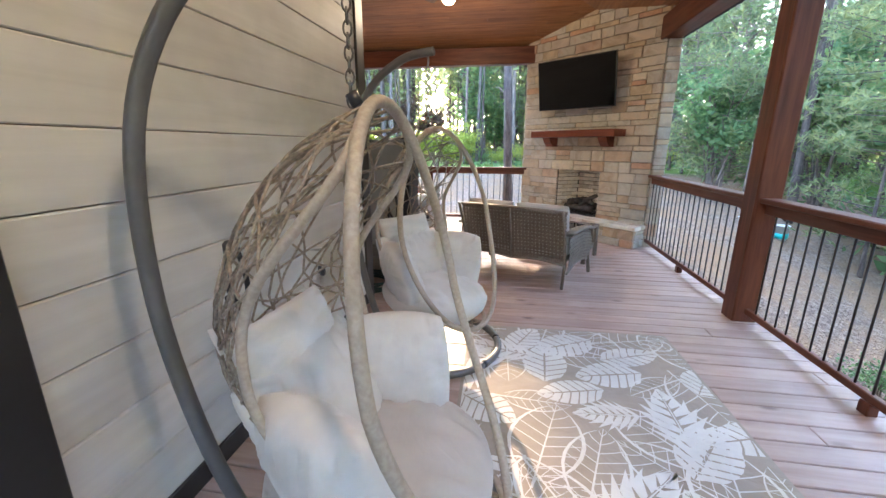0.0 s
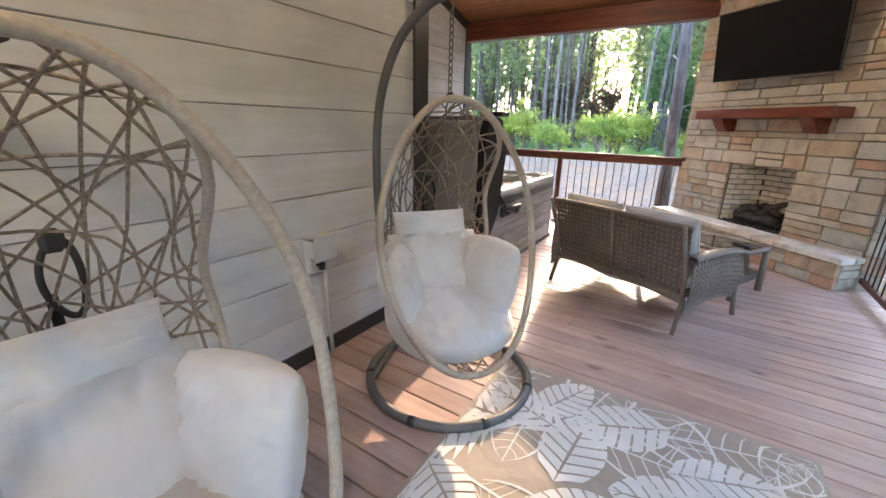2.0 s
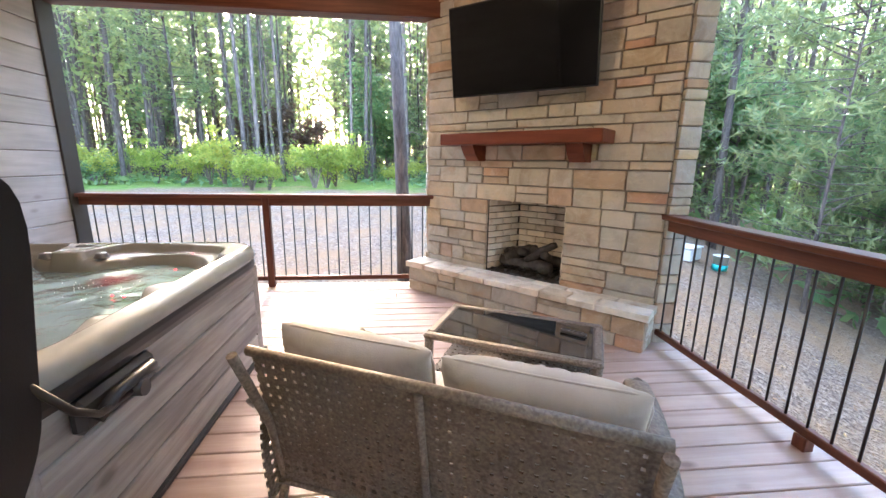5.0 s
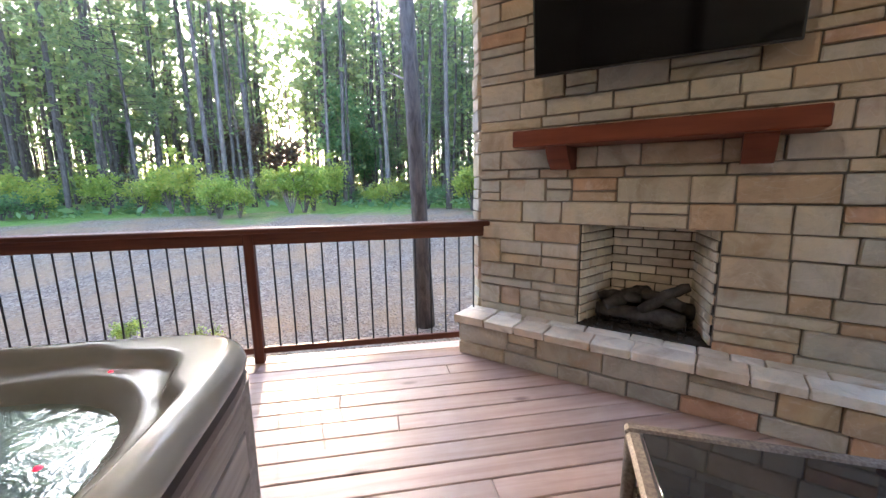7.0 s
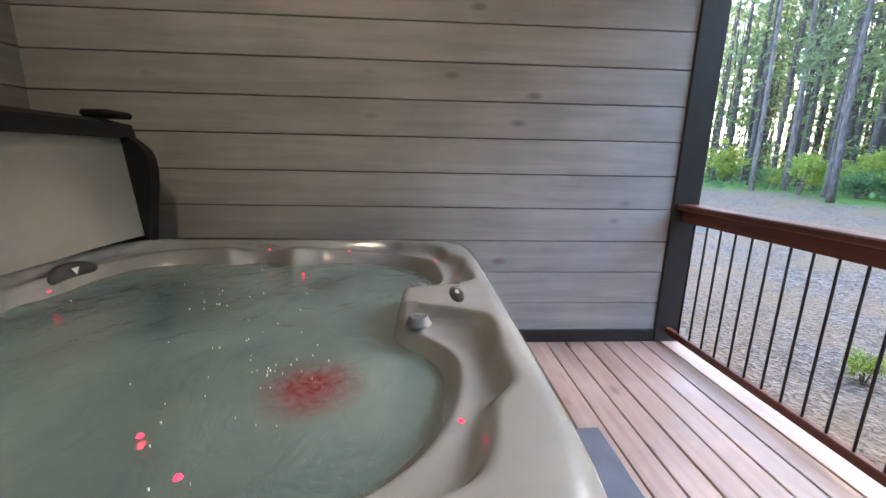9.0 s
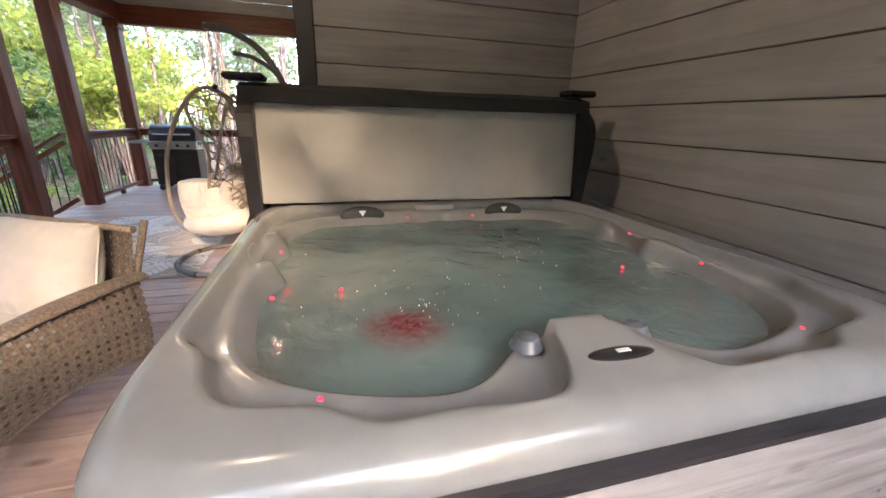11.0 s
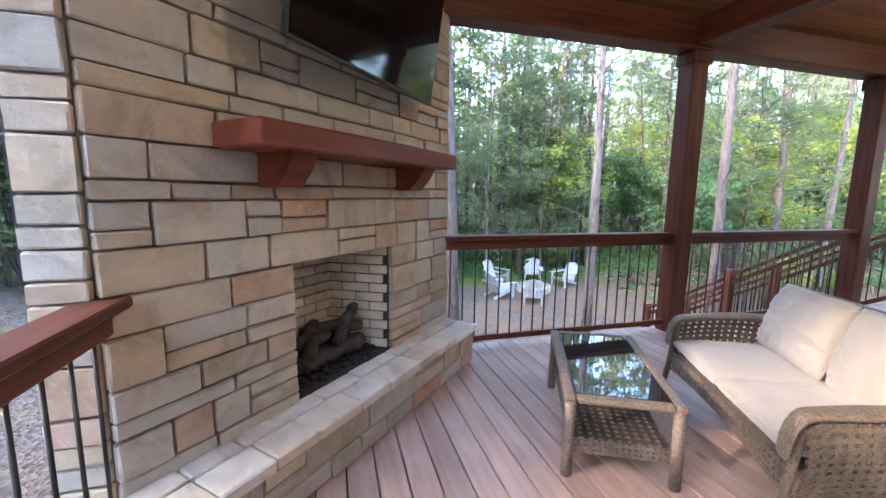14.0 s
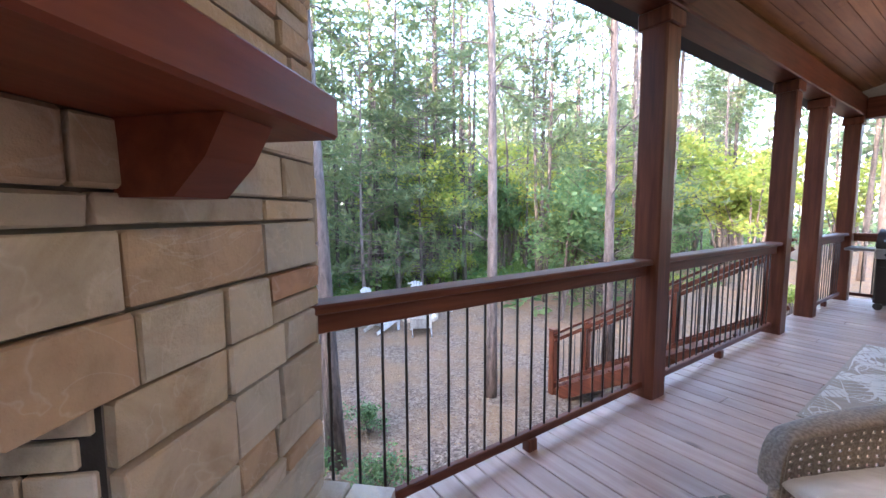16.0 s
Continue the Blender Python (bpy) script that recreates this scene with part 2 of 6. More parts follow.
def siding(name, label, lo, hi, z0, z1, face, axis, mat, course, openings=(), gap=0.0055):
    """A wall with lapped boards, each one its own piece. face: the plane of the sheathing; axis: 'x' or 'y', along which it runs."""
    wall = thing(name, label, "wall", kind="structure")
    back = Geo()
    z = z0
    n = 0
    while z < z1:
        top = min(z + course, z1)
        spans = [(lo, hi)]
        for a, b, bottom, head in openings:
            if top > bottom + 0.02 and z < head - 0.02:
                spans = [s for p, q in spans for s in ((p, min(q, a)), (max(p, b), q)) if s[1] - s[0] > 0.02]
        for p, q in spans:
            length, high = q - p, top - z - gap
            gb = Geo()
            # a shiplap board: flat face, thin step at its lower edge
            prof = [(0.0, 0.0), (0.016, 0.0), (0.021, 0.004), (0.021, high - 0.006), (0.015, high), (0.0, high)]
            for e in (0, 1):
                gb.v += [((d, e * length, h) if axis == "y" else (e * length, d, h)) for d, h in prof]
            k = len(prof)
            gb.f += [((j, (j + 1) % k, k + (j + 1) % k, k + j) if axis == "x" else (j, k + j, k + (j + 1) % k, (j + 1) % k)) for j in range(k)]
            gb.f += [tuple(range(k)), tuple(range(2 * k - 1, k - 1, -1))]
            gb.smooth += [False] * (k + 2)
            off = rng.uniform(-0.0012, 0.0012)
            part("board", gb, mat, wall, m=pose(face + off, p, z) if axis == "y" else pose(p, face + off, z))
        z = top
        n += 1
    return wall


T = 0.019
DOOR = (0.30, 2.11, 0.02, 2.12)
wall_a = siding("wall_west", "cream-painted horizontal board siding", YN, YC - 0.0, -0.150, TALL, XA - T, "y", SIDING_A, 0.2355, [DOOR], 0.0035)
g = Geo().box((XA - 0.2, YN, -2.4), (XA - T - 0.004, DOOR[0], TALL)).box((XA - 0.2, DOOR[1], -2.4), (XA - T - 0.004, YC - T - 0.004, TALL)).box((XA - 0.2, DOOR[0], DOOR[3]), (XA - T - 0.004, DOOR[1], TALL)).box((XA - 0.2, DOOR[0], -2.4), (XA - T - 0.004, DOOR[1], DOOR[2]))
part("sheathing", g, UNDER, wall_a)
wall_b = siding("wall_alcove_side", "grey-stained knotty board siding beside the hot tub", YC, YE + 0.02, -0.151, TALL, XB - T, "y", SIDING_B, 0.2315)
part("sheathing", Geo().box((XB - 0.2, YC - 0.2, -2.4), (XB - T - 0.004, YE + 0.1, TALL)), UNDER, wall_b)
wall_c = siding("wall_alcove_back", "grey-stained board siding at the alcove's end", XB, XA - T, -0.151, TALL, YC - T, "x", SIDING_X_SHADED, 0.2315, (), 0.004)
part("sheathing", Geo().box((XB - 0.2, YC - 0.2, -2.4), (XA - 0.2, YC - T - 0.004, TALL)), UNDER, wall_c)
# dark corner boards, skirting and frieze
trim = thing("trim", "near-black painted corner boards and skirting", "trim", kind="structure")
for a, b in (((XA - 0.1, YC - 0.14, 0), (XA + 0.022, YC + 0.022, TALL - 0.6)), ((XB - 0.1, YE - 0.09, 0), (XB + 0.024, YE + 0.1, 3.2)),
             ((XA, DOOR[1] + 0.16, 0.0), (XA + 0.018, YC - 0.142, 0.105)), ((XB, YC, 0.0), (XB + 0.018, YE - 0.092, 0.1)), ((XB + 0.02, YC, 0.0), (XA - 0.102, YC + 0.018, 0.1)),
             ((XA, YN, 0.0), (XA + 0.018, DOOR[0] - 0.14, 0.105))):
    part("board", Geo().box(a, b, None, 0.004), DARK_TRIM, trim)
# sloping friezes under the ceiling
g = Geo()
for x, y0, y1 in ((XB, YC, YE),):
    p0, p1 = ceiling_height(x, y0), ceiling_height(x, y1)
    v = [(x + 0.001, y0, p0 - 0.14), (x + 0.001, y1, p1 - 0.14), (x + 0.001, y1, p1), (x + 0.001, y0, p0)]
    g.add(v + [(q[0] + 0.02, q[1], q[2]) for q in v], [(0, 3, 2, 1), (4, 5, 6, 7), (0, 1, 5, 4), (2, 3, 7, 6), (1, 2, 6, 5), (0, 4, 7, 3)])
part("frieze", g, DARK_TRIM, trim)

# posts, beams
posts = []
for k, yy in enumerate((5.05, 2.32, 1.10, -0.66)):
    g = Geo().box((-0.095, -0.095, -2.3), (0.095, 0.095, 2.80), None, 0.012)
    p = thing("post", "square red-brown stained timber porch post", "post", pose(XR, yy, 0), "porch posts", "structure")
    part("shaft", g, CEDAR[2], p)
    part("cap", Geo().box((-0.115, -0.115, 2.68), (0.115, 0.115, 2.795), None, 0.01), CEDAR[2], p)
    posts.append(p)
beams = thing("beam", "dark red-brown stained roof beams", "beam", kind="structure")
part("side_beam", Geo().box((XR - 0.12, YN - 0.1, 2.80), (XR + 0.12, 8.2, 3.09), None, 0.012), CEDAR[1], beams)
part("end_beam", Geo().box((XB + 0.02, YE - 0.1, 2.84), (3.7, YE + 0.1, 3.12), None, 0.012), CEDAR[0], beams)
part("near_beam", Geo().box((XA + 0.02, YN - 0.1, 2.76), (XR - 0.122, YN + 0.1, 3.06), None, 0.012), CEDAR[0], beams)
part("tie_beam", Geo().box((XA + 0.024, 4.96, 2.82), (XR - 0.122, 5.14, 3.08), None, 0.012), CEDAR[0], beams)
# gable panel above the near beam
gable = siding("gable", "brown-grey boarded gable over the open end", XA, XR + 0.1, 3.06, TALL - 0.5, YN - 0.03, "x", SIDING_X_SHADED, 0.2315)

# ceiling of narrow pine boards, rising from both eaves to a hip
gs, ge, roof = Geo(), Geo(), Geo()
W = 0.112


def ceiling_strip(geo, a, b, axis, c):
    """A board between a and b along an axis, c its lower edge across."""
    quads = []
    for e, (s, t) in ((a, (c, c + W - 0.006)), (b, (c, c + W - 0.006))):
        for q in (s, t):
            x, yv = (q, e) if axis == "y" else (e, q)
            h = EAVE + PITCH * ((XR + 0.2 - x) if axis == "y" else (YE + 0.15 - yv))
            quads.append((x, yv, h))
    lowq = quads
    top = [(x, yv, z + 0.02) for x, yv, z in lowq]
    geo.add(lowq + top, [(0, 1, 3, 2), (4, 6, 7, 5), (0, 4, 5, 1), (2, 3, 7, 6), (0, 2, 6, 4), (1, 5, 7, 3)])


x = XB
while x < XR + 0.2:
    y0 = (YN - 0.1) if x >= XA - 0.1 else YC
    y1 = x + W + (YE + 0.15) - (XR + 0.2)
    if y1 > y0 + 0.1:
        c = y0
        while c < y1:
            d = min(y1, c + rng.uniform(2.2, 4.0))
            ceiling_strip(gs, c, d - 0.002, "y", x)
            c = d
    x += W
y = YC
while y < YE + 0.12:
    x1 = y + W + (XR + 0.2) - (YE + 0.15)
    if x1 > XB + 0.1:
        c = XB
        while c < x1:
            d = min(x1, c + rng.uniform(2.2, 4.0))
            ceiling_strip(ge, c, d - 0.002, "x", y)
            c = d
    y += W
solid("ceiling", gs, PINE_Y, "orange pine board ceiling sloping up to the house", "ceiling", "structure")
solid("ceiling", ge, PINE_X, "orange pine board ceiling sloping to the end beam", "ceiling", "structure")
# unseen roof slab, added above the ceiling to block light
h0 = EAVE + 0.05
hx = XR + 0.65
hy = YE + 0.6
roofg = Geo()


def roof_z(x, y):
    return h0 + 0.06 + PITCH * min(XR + 0.2 - x, YE + 0.15 - y)


k = (YE + 0.15) - (XR + 0.2)
XL = -3.0
roofg.add([(hx, YN - 0.5, roof_z(hx, 0)), (hx, hx + k, roof_z(hx, 0)), (XL, XL + k, roof_z(XL, XL + k)), (XL, YN - 0.5, roof_z(XL, YN)), (XL, hx + k, roof_z(XL, hx + k))], [(0, 1, 2, 3), (1, 4, 2)])
roofg.add([(q[0], q[1], q[2] + 0.12) for q in roofg.v], [(3, 2, 1, 0), (2, 4, 1)])
roofg.f += [(0, 5, 6, 1), (1, 6, 9, 4)]
roofg.smooth += [False, False]
solid("roof", roofg, plain("dark_roof_slab", (0.05, 0.045, 0.04), 0.85), "unseen roof slab that blocks light above the porch ceiling", "roof", "structure")
# house behind the walls
house = Geo().box((-4.0, YN - 2.0, TALL - 0.02), (XA - 0.2, YC - 0.2, TALL + 0.1)).box((-4.2, YN - 2.0, -2.4), (-4.0, YE, TALL)).box((-4.0, YN - 2.2, -2.4), (XA - 0.2, YN - 2.0, TALL))
solid("house_shell", house, SIDING_A, "plain outer walls of the house", "wall", "structure")


def railing(name, label, a, b, posts_at=(), feet_at=(), spacing=0.118):
    """A level railing from a to b: flat cap rail, sub-rail, bottom rail, thin round balusters."""
    a, b = Vector(a), Vector(b)
    d = (b - a)
    length = d.length
    turn = math.degrees(math.atan2(d.y, d.x))
    r = thing(name, label, "railing", pose(a.x, a.y, 0, 0, 0, turn), "porch railings", "structure")
    part("cap_rail", Geo().box((0, -0.07, RAIL - 0.04), (length, 0.07, RAIL), None, 0.008), CEDAR[0], r)
    part("top_rail", Geo().box((0, -0.02, RAIL - 0.125), (length, 0.02, RAIL - 0.042), None, 0.004), CEDAR[0], r)
    part("bottom_rail", Geo().box((0, -0.02, 0.075), (length, 0.02, 0.125), None, 0.006), CEDAR[0], r)
    me = Geo().tube([(0, 0, 0.12), (0, 0, RAIL - 0.12)], 0.0068, 8).mesh("baluster", BLACK_METAL)
    n = int(round(length / spacing))
    for i in range(1, n):
        x = i * length / n
        if all(abs(x - q) > 0.05 for q in posts_at):
            part("baluster", me, None, r, m=pose(x, 0, 0))
    for q in posts_at:
        part("newel", Geo().box((q - 0.035, -0.035, 0.0), (q + 0.035, 0.035, RAIL - 0.041), None, 0.006), CEDAR[2], r)
    for q in feet_at:
        part("foot", Geo().box((q - 0.035, -0.03, 0.0), (q + 0.035, 0.03, 0.076), None, 0.006), CEDAR[2], r)
    return r


railing("railing", "red-brown wooden end railing with thin black balusters", (XB + 0.03, YE, 0), (3.27, YE, 0), posts_at=(1.445 - XB - 0.03,))
railing("railing", "red-brown wooden side railing with thin black balusters", (XR, 7.62, 0), (XR, 5.15, 0), feet_at=(1.29,))
railing("railing", "red-brown wooden side railing with thin black balusters", (XR, 4.95, 0), (XR, 2.42, 0), feet_at=(1.2,))
railing("railing", "red-brown wooden side railing with thin black balusters", (XR, 1.0, 0), (XR, -0.56, 0), feet_at=(0.8,))
railing("railing", "red-brown wooden railing across the porch's near end", (XR - 0.1, YN + 0.02, 0), (XA + 0.03, YN + 0.02, 0), feet_at=(1.6,))

# ---- fireplace ----
def stone_material(name, stops, bright=1.12):
    m, n, l, b = material(name, (0.4, 0.34, 0.26), 0.75)
    oi = n.new("ShaderNodeObjectInfo")
    c = ramp(n, l, oi.outputs["Random"], [(p, tuple(k * bright for k in q)) for p, q in stops])
    v = coords(n, l)
    streak = noise_tex(n, l, v, 3.4, 6, 0.62, 1.4)
    c = mix(n, l, c, ramp(n, l, streak, [(0.28, (0.62, 0.57, 0.5)), (0.5, (1, 1, 1)), (0.72, (1.22, 1.14, 1.02))]), 0.8, "MULTIPLY")
    rust = noise_tex(n, l, v, 1.7, 4, 0.6, 2.0)
    c = mix(n, l, c, (0.36, 0.19, 0.085), ramp(n, l, rust, [(0.56, (0, 0, 0)), (0.74, (0.42, 0.42, 0.42))]))
    vein = noise_tex(n, l, v, 2.2, 3, 0.5, 3.2)
    c = mix(n, l, c, (0.66, 0.62, 0.55), ramp(n, l, vein, [(0.485, (0, 0, 0)), (0.5, (0.2, 0.2, 0.2)), (0.515, (0, 0, 0))]))
    l.new(c, b.inputs["Base Color"])
    add = n.new("ShaderNodeMath")
    l.new(noise_tex(n, l, v, 14, 6, 0.65), add.inputs[0])
    l.new(noise_tex(n, l, v, 3.5, 3, 0.5, 1.0), add.inputs[1])
    bump(n, l, b, add.outputs[0], 0.75, 0.014)
    return m


STONE = stone_material("ashlar_sandstone", [(0.0, (0.33, 0.285, 0.215)), (0.14, (0.42, 0.39, 0.335)), (0.3, (0.41, 0.325, 0.215)), (0.44, (0.345, 0.33, 0.295)), (0.58, (0.45, 0.4, 0.32)), (0.7, (0.37, 0.275, 0.185)), (0.76, (0.41, 0.24, 0.155)), (0.86, (0.39, 0.365, 0.315)), (1.0, (0.44, 0.355, 0.235))])
CAPSTONE = stone_material("hearth_slab", [(0.0, (0.52, 0.47, 0.39)), (0.35, (0.6, 0.56, 0.49)), (0.7, (0.53, 0.45, 0.35)), (1.0, (0.64, 0.61, 0.56))])
BRICK = stone_material("firebrick", [(0.0, (0.5, 0.44, 0.35)), (0.5, (0.62, 0.56, 0.47)), (1.0, (0.56, 0.48, 0.36))])
MORTAR = plain("grey_mortar", (0.2, 0.18, 0.155), 0.9, 0, 0.25, 8, 160, 0.5)
SOOT = plain("sooty_floor", (0.03, 0.026, 0.024), 0.9, 0, 0.4, 9, 120, 0.8)
CHAR = plain("ceramic_log", (0.042, 0.036, 0.032), 0.85, 0, 0.85, 11, 60, 1.0)

FU, FT, FA = -2.985, 8.85, -44.5
ca, sa = math.cos(radians(44.5)), math.sin(radians(44.5))
FIRE = pose(ca * FU + sa * FT, -sa * FU + ca * FT, 0, 0, 0, FA)
fire = thing("fireplace", "tall corner fireplace of tan and grey ashlar sandstone", "fireplace", FIRE)
UL, UR, OL, OR, OT = -1.195, 1.195, -0.405, 0.41, 1.05
TOPZ = 3.75
srng = random.Random(21)


def rough_block(su, sz, depth, bev=0.006, rag=0.005):
    """A hewn block: front at y=-depth, lower left corner at the origin."""
    g = Geo().box((0, -depth, 0), (su, 0.02, sz), None, bev)
    g.v = [(x + srng.uniform(-rag, rag) * 0.5, y + (srng.uniform(-rag, rag) if y < -0.5 * depth else 0), z + srng.uniform(-rag, rag) * 0.5) for x, y, z in g.v]
    return g


def ashlar(parent, name, mat, u0, u1, z0, z1, frame_m, hole=None, heights=(0.09, 0.12, 0.15, 0.18, 0.2, 0.065), lengths=(0.17, 0.48), joint=0.009, depth=0.03, courses=()):
    """Courses of uneven stones over a rectangle, each one its own object; courses: the heights of the bed joints, if they are known."""
    z, last = z0, 0
    while z < z1 - 0.02:
        h = srng.choice([q for q in heights if q != last])
        last = h
        if courses:
            h = min(q for q in courses if q > z + 0.01) - z
        elif hole and z < hole[3] < z + h + 0.05:
            h = hole[3] - z if hole[3] - z > 0.04 else h
        if z1 - z - h < 0.045:
            h = z1 - z
        spans = [(u0, u1)]
        if hole and z < hole[3] - 0.01 and z + h > hole[2]:
            spans = [(u0, hole[0]), (hole[1], u1)]
        for a, b in spans:
            u = a
            while u < b - 0.01:
                w = srng.uniform(*lengths) * (1.25 if h < 0.09 else 1.0)
                if b - u - w < 0.1:
                    w = b - u
                rows = [(z, h)]
                if h > 0.15 and srng.random() < 0.3:
                    c = h * srng.uniform(0.38, 0.62)
                    rows = [(z, c), (z + c, h - c)]
                for zz, hh in rows:
                    d = depth + srng.uniform(-0.006, 0.007)
                    g = rough_block(w - joint, hh - joint, d)
                    part(name, g, mat, parent, m=frame_m @ pose(u + joint / 2, 0, zz + joint / 2))
                u += w
        z += h


# core of mortar behind the stones, open at the firebox
def prism(poly, z0, z1):
    k = len(poly)
    g = Geo()
    g.add([(x, y, z) for z in (z0, z1) for x, y in poly], [tuple(range(k))[::-1], tuple(range(k, 2 * k))] + [(j, (j + 1) % k, k + (j + 1) % k, k + j) for j in range(k)])
    return g


RET = 0.17
lx, ly = UL - RET * sa, RET * ca
rx, ry = UR + RET * ca, RET * sa
E0 = 0.014
g = prism([(UL, E0), (OL, E0), (OL, 0.62), (lx + 0.6 * ca, ly + 0.6 * sa), (lx, ly)], 0.0, OT)
g2 = prism([(OR, E0), (UR, E0), (rx, ry), (rx - 0.6 * sa, ry + 0.6 * ca), (OR, 0.62)], 0.0, OT)
g3 = prism([(UL, E0), (UR, E0), (rx, ry), (rx - 0.6 * sa, ry + 0.6 * ca), (lx + 0.6 * ca, ly + 0.6 * sa), (lx, ly)], OT, TOPZ)
g4 = prism([(OL, 0.58), (OR, 0.58), (OR, 0.62), (OL, 0.62)], 0, OT)
for q in (g2, g3, g4):
    g.add(q.v, q.f)
part("core", g, MORTAR, fire)
BEDS = (0.38, 0.533, 0.604, 0.722, 0.908, OT, 1.21, 1.373, 1.443, 1.58, 1.729, 1.805, 1.917, 2.068, 2.132, 2.264, 2.429, 2.495, 2.62, 2.77, 2.84, 2.98, 3.12, 3.19, 3.33, 3.45)
ashlar(fire, "stone", STONE, UL, UR, 0.31, 3.45, pose(0, E0, 0), hole=(OL, OR, 0.3, OT), lengths=(0.16, 0.46), courses=BEDS)
# returns: along the end railing's line and the side railing's line
left_ret = Matrix.Translation((UL, E0, 0)) @ pose(0, 0, 0, 0, 0, math.degrees(math.atan2(-ca, sa)))
ashlar(fire, "stone", STONE, -RET + 0.0, 0.004, 0.0, 3.3, left_ret, lengths=(0.11, 0.27), heights=(0.1, 0.13, 0.16, 0.18, 0.075))
right_ret = Matrix.Translation((UR, E0, 0)) @ pose(0, 0, 0, 0, 0, 44.5)
ashlar(fire, "stone", STONE, -0.004, RET, 0.0, 3.3, right_ret, lengths=(0.11, 0.27), heights=(0.1, 0.13, 0.16, 0.18, 0.075))
# firebox: brick back and splayed sides
FZ = 0.33
BL, BR, BY = -0.27, 0.275, 0.44
part("firebox_floor", Geo().box((OL, -0.005, 0.3), (OR, 0.5, FZ)), SOOT, fire)
part("firebox_roof", Geo().box((OL, 0.03, OT), (OR, 0.6, OT + 0.03)), SOOT, fire)
part("firebox_lining", Geo().add([(OL + 0.002, 0.012, FZ), (BL - 0.004, BY + 0.012, FZ), (BR + 0.004, BY + 0.012, FZ), (OR - 0.002, 0.012, FZ), (OL + 0.002, 0.012, OT), (BL - 0.004, BY + 0.012, OT), (BR + 0.004, BY + 0.012, OT), (OR - 0.002, 0.012, OT)], [(0, 1, 5, 4), (1, 2, 6, 5), (2, 3, 7, 6)]), SOOT, fire)
COURSE, BLEN, BJ = 0.0655, 0.205, 0.0075
brick_cache = {}


def bricks(a, b, flip):
    a, b = Vector((*a, 0)), Vector((*b, 0))
    length = (b - a).length
    turn = math.degrees(math.atan2((b - a).y, (b - a).x))
    z, k = FZ, 0
    while z + COURSE < OT + 0.02:
        u = 0.0 if (k + flip) % 2 else -BLEN / 2
        while u < length - 0.01:
            s, e = max(u, 0.0), min(u + BLEN, length)
            if e - s > 0.03:
                key = round(e - s, 3)
                if key not in brick_cache:
                    brick_cache[key] = Geo().box((0, -0.012, 0), (key - BJ, 0.012, COURSE - BJ), None, 0.004).mesh("brick", BRICK)
                part("brick", brick_cache[key], None, fire, m=Matrix.Translation(a) @ pose(0, 0, 0, 0, 0, turn) @ pose(s + BJ / 2, 0, z + BJ / 2))
            u += BLEN
        z += COURSE
        k += 1


bricks((OL + 0.004, 0.02), (BL, BY), 0)
bricks((BL, BY), (BR, BY), 1)
bricks((BR, BY), (OR - 0.004, 0.02), 0)
# gas logs on a grate over embers
g = Geo()
for k in range(9):
    x = -0.26 + k * 0.065
    g.tube([(x, 0.08, 0.40), (x, 0.10, 0.37), (x, 0.34, 0.37), (x, 0.36, 0.42)], 0.008, 6)
g.tube([(-0.3, 0.12, 0.362), (0.3, 0.12, 0.362)], 0.009, 6).tube([(-0.3, 0.3, 0.362), (0.3, 0.3, 0.362)], 0.009, 6)
for x in (-0.27, 0.27):
    for yv in (0.12, 0.3):
        g.tube([(x, yv, FZ), (x, yv, 0.362)], 0.009, 6)
part("grate", g, BLACK_METAL, fire, "black iron log grate")


def log(a, b, r, bend):
    a, b = Vector(a), Vector(b)
    pts, rs = [], []
    for i in range(9):
        t = i / 8
        q = a.lerp(b, t) + Vector((srng.uniform(-1, 1), srng.uniform(-1, 1), srng.uniform(-1, 1))) * 0.008 + Vector((0, 0, bend * math.sin(math.pi * t)))
        pts.append(q)
        rs.append(r * (0.8 if i in (0, 8) else 1) * srng.uniform(0.84, 1.14))
    return Geo().tube(pts, rs, 10)


for a, b, r, bd in (((-0.3, 0.31, 0.43), (0.3, 0.33, 0.44), 0.065, 0.01), ((-0.3, 0.15, 0.42), (0.27, 0.14, 0.42), 0.06, 0.0), ((-0.24, 0.1, 0.47), (0.02, 0.33, 0.56), 0.046, 0.01), ((0.0, 0.12, 0.47), (0.27, 0.2, 0.65), 0.036, 0.01), ((-0.1, 0.33, 0.53), (0.24, 0.12, 0.53), 0.042, 0.02), ((-0.3, 0.22, 0.5), (-0.02, 0.16, 0.54), 0.04, 0.01)):
    part("log", log(a, b, r, bd), CHAR, fire, "grey-brown ceramic gas log")
g = Geo()
for k in range(150):
    x, yv, r = srng.uniform(-0.36, 0.36), srng.uniform(0.03, 0.4), srng.uniform(0.008, 0.02)
    g.box((x - r, yv - r, FZ - 0.005), (x + r, yv + r, FZ + r * 1.2), Matrix.Rotation(0, 4, "Z"), r * 0.4)
tagged(part("ember_bed", g, SOOT, fire, "bed of dark lava rock"), kind="stuff")
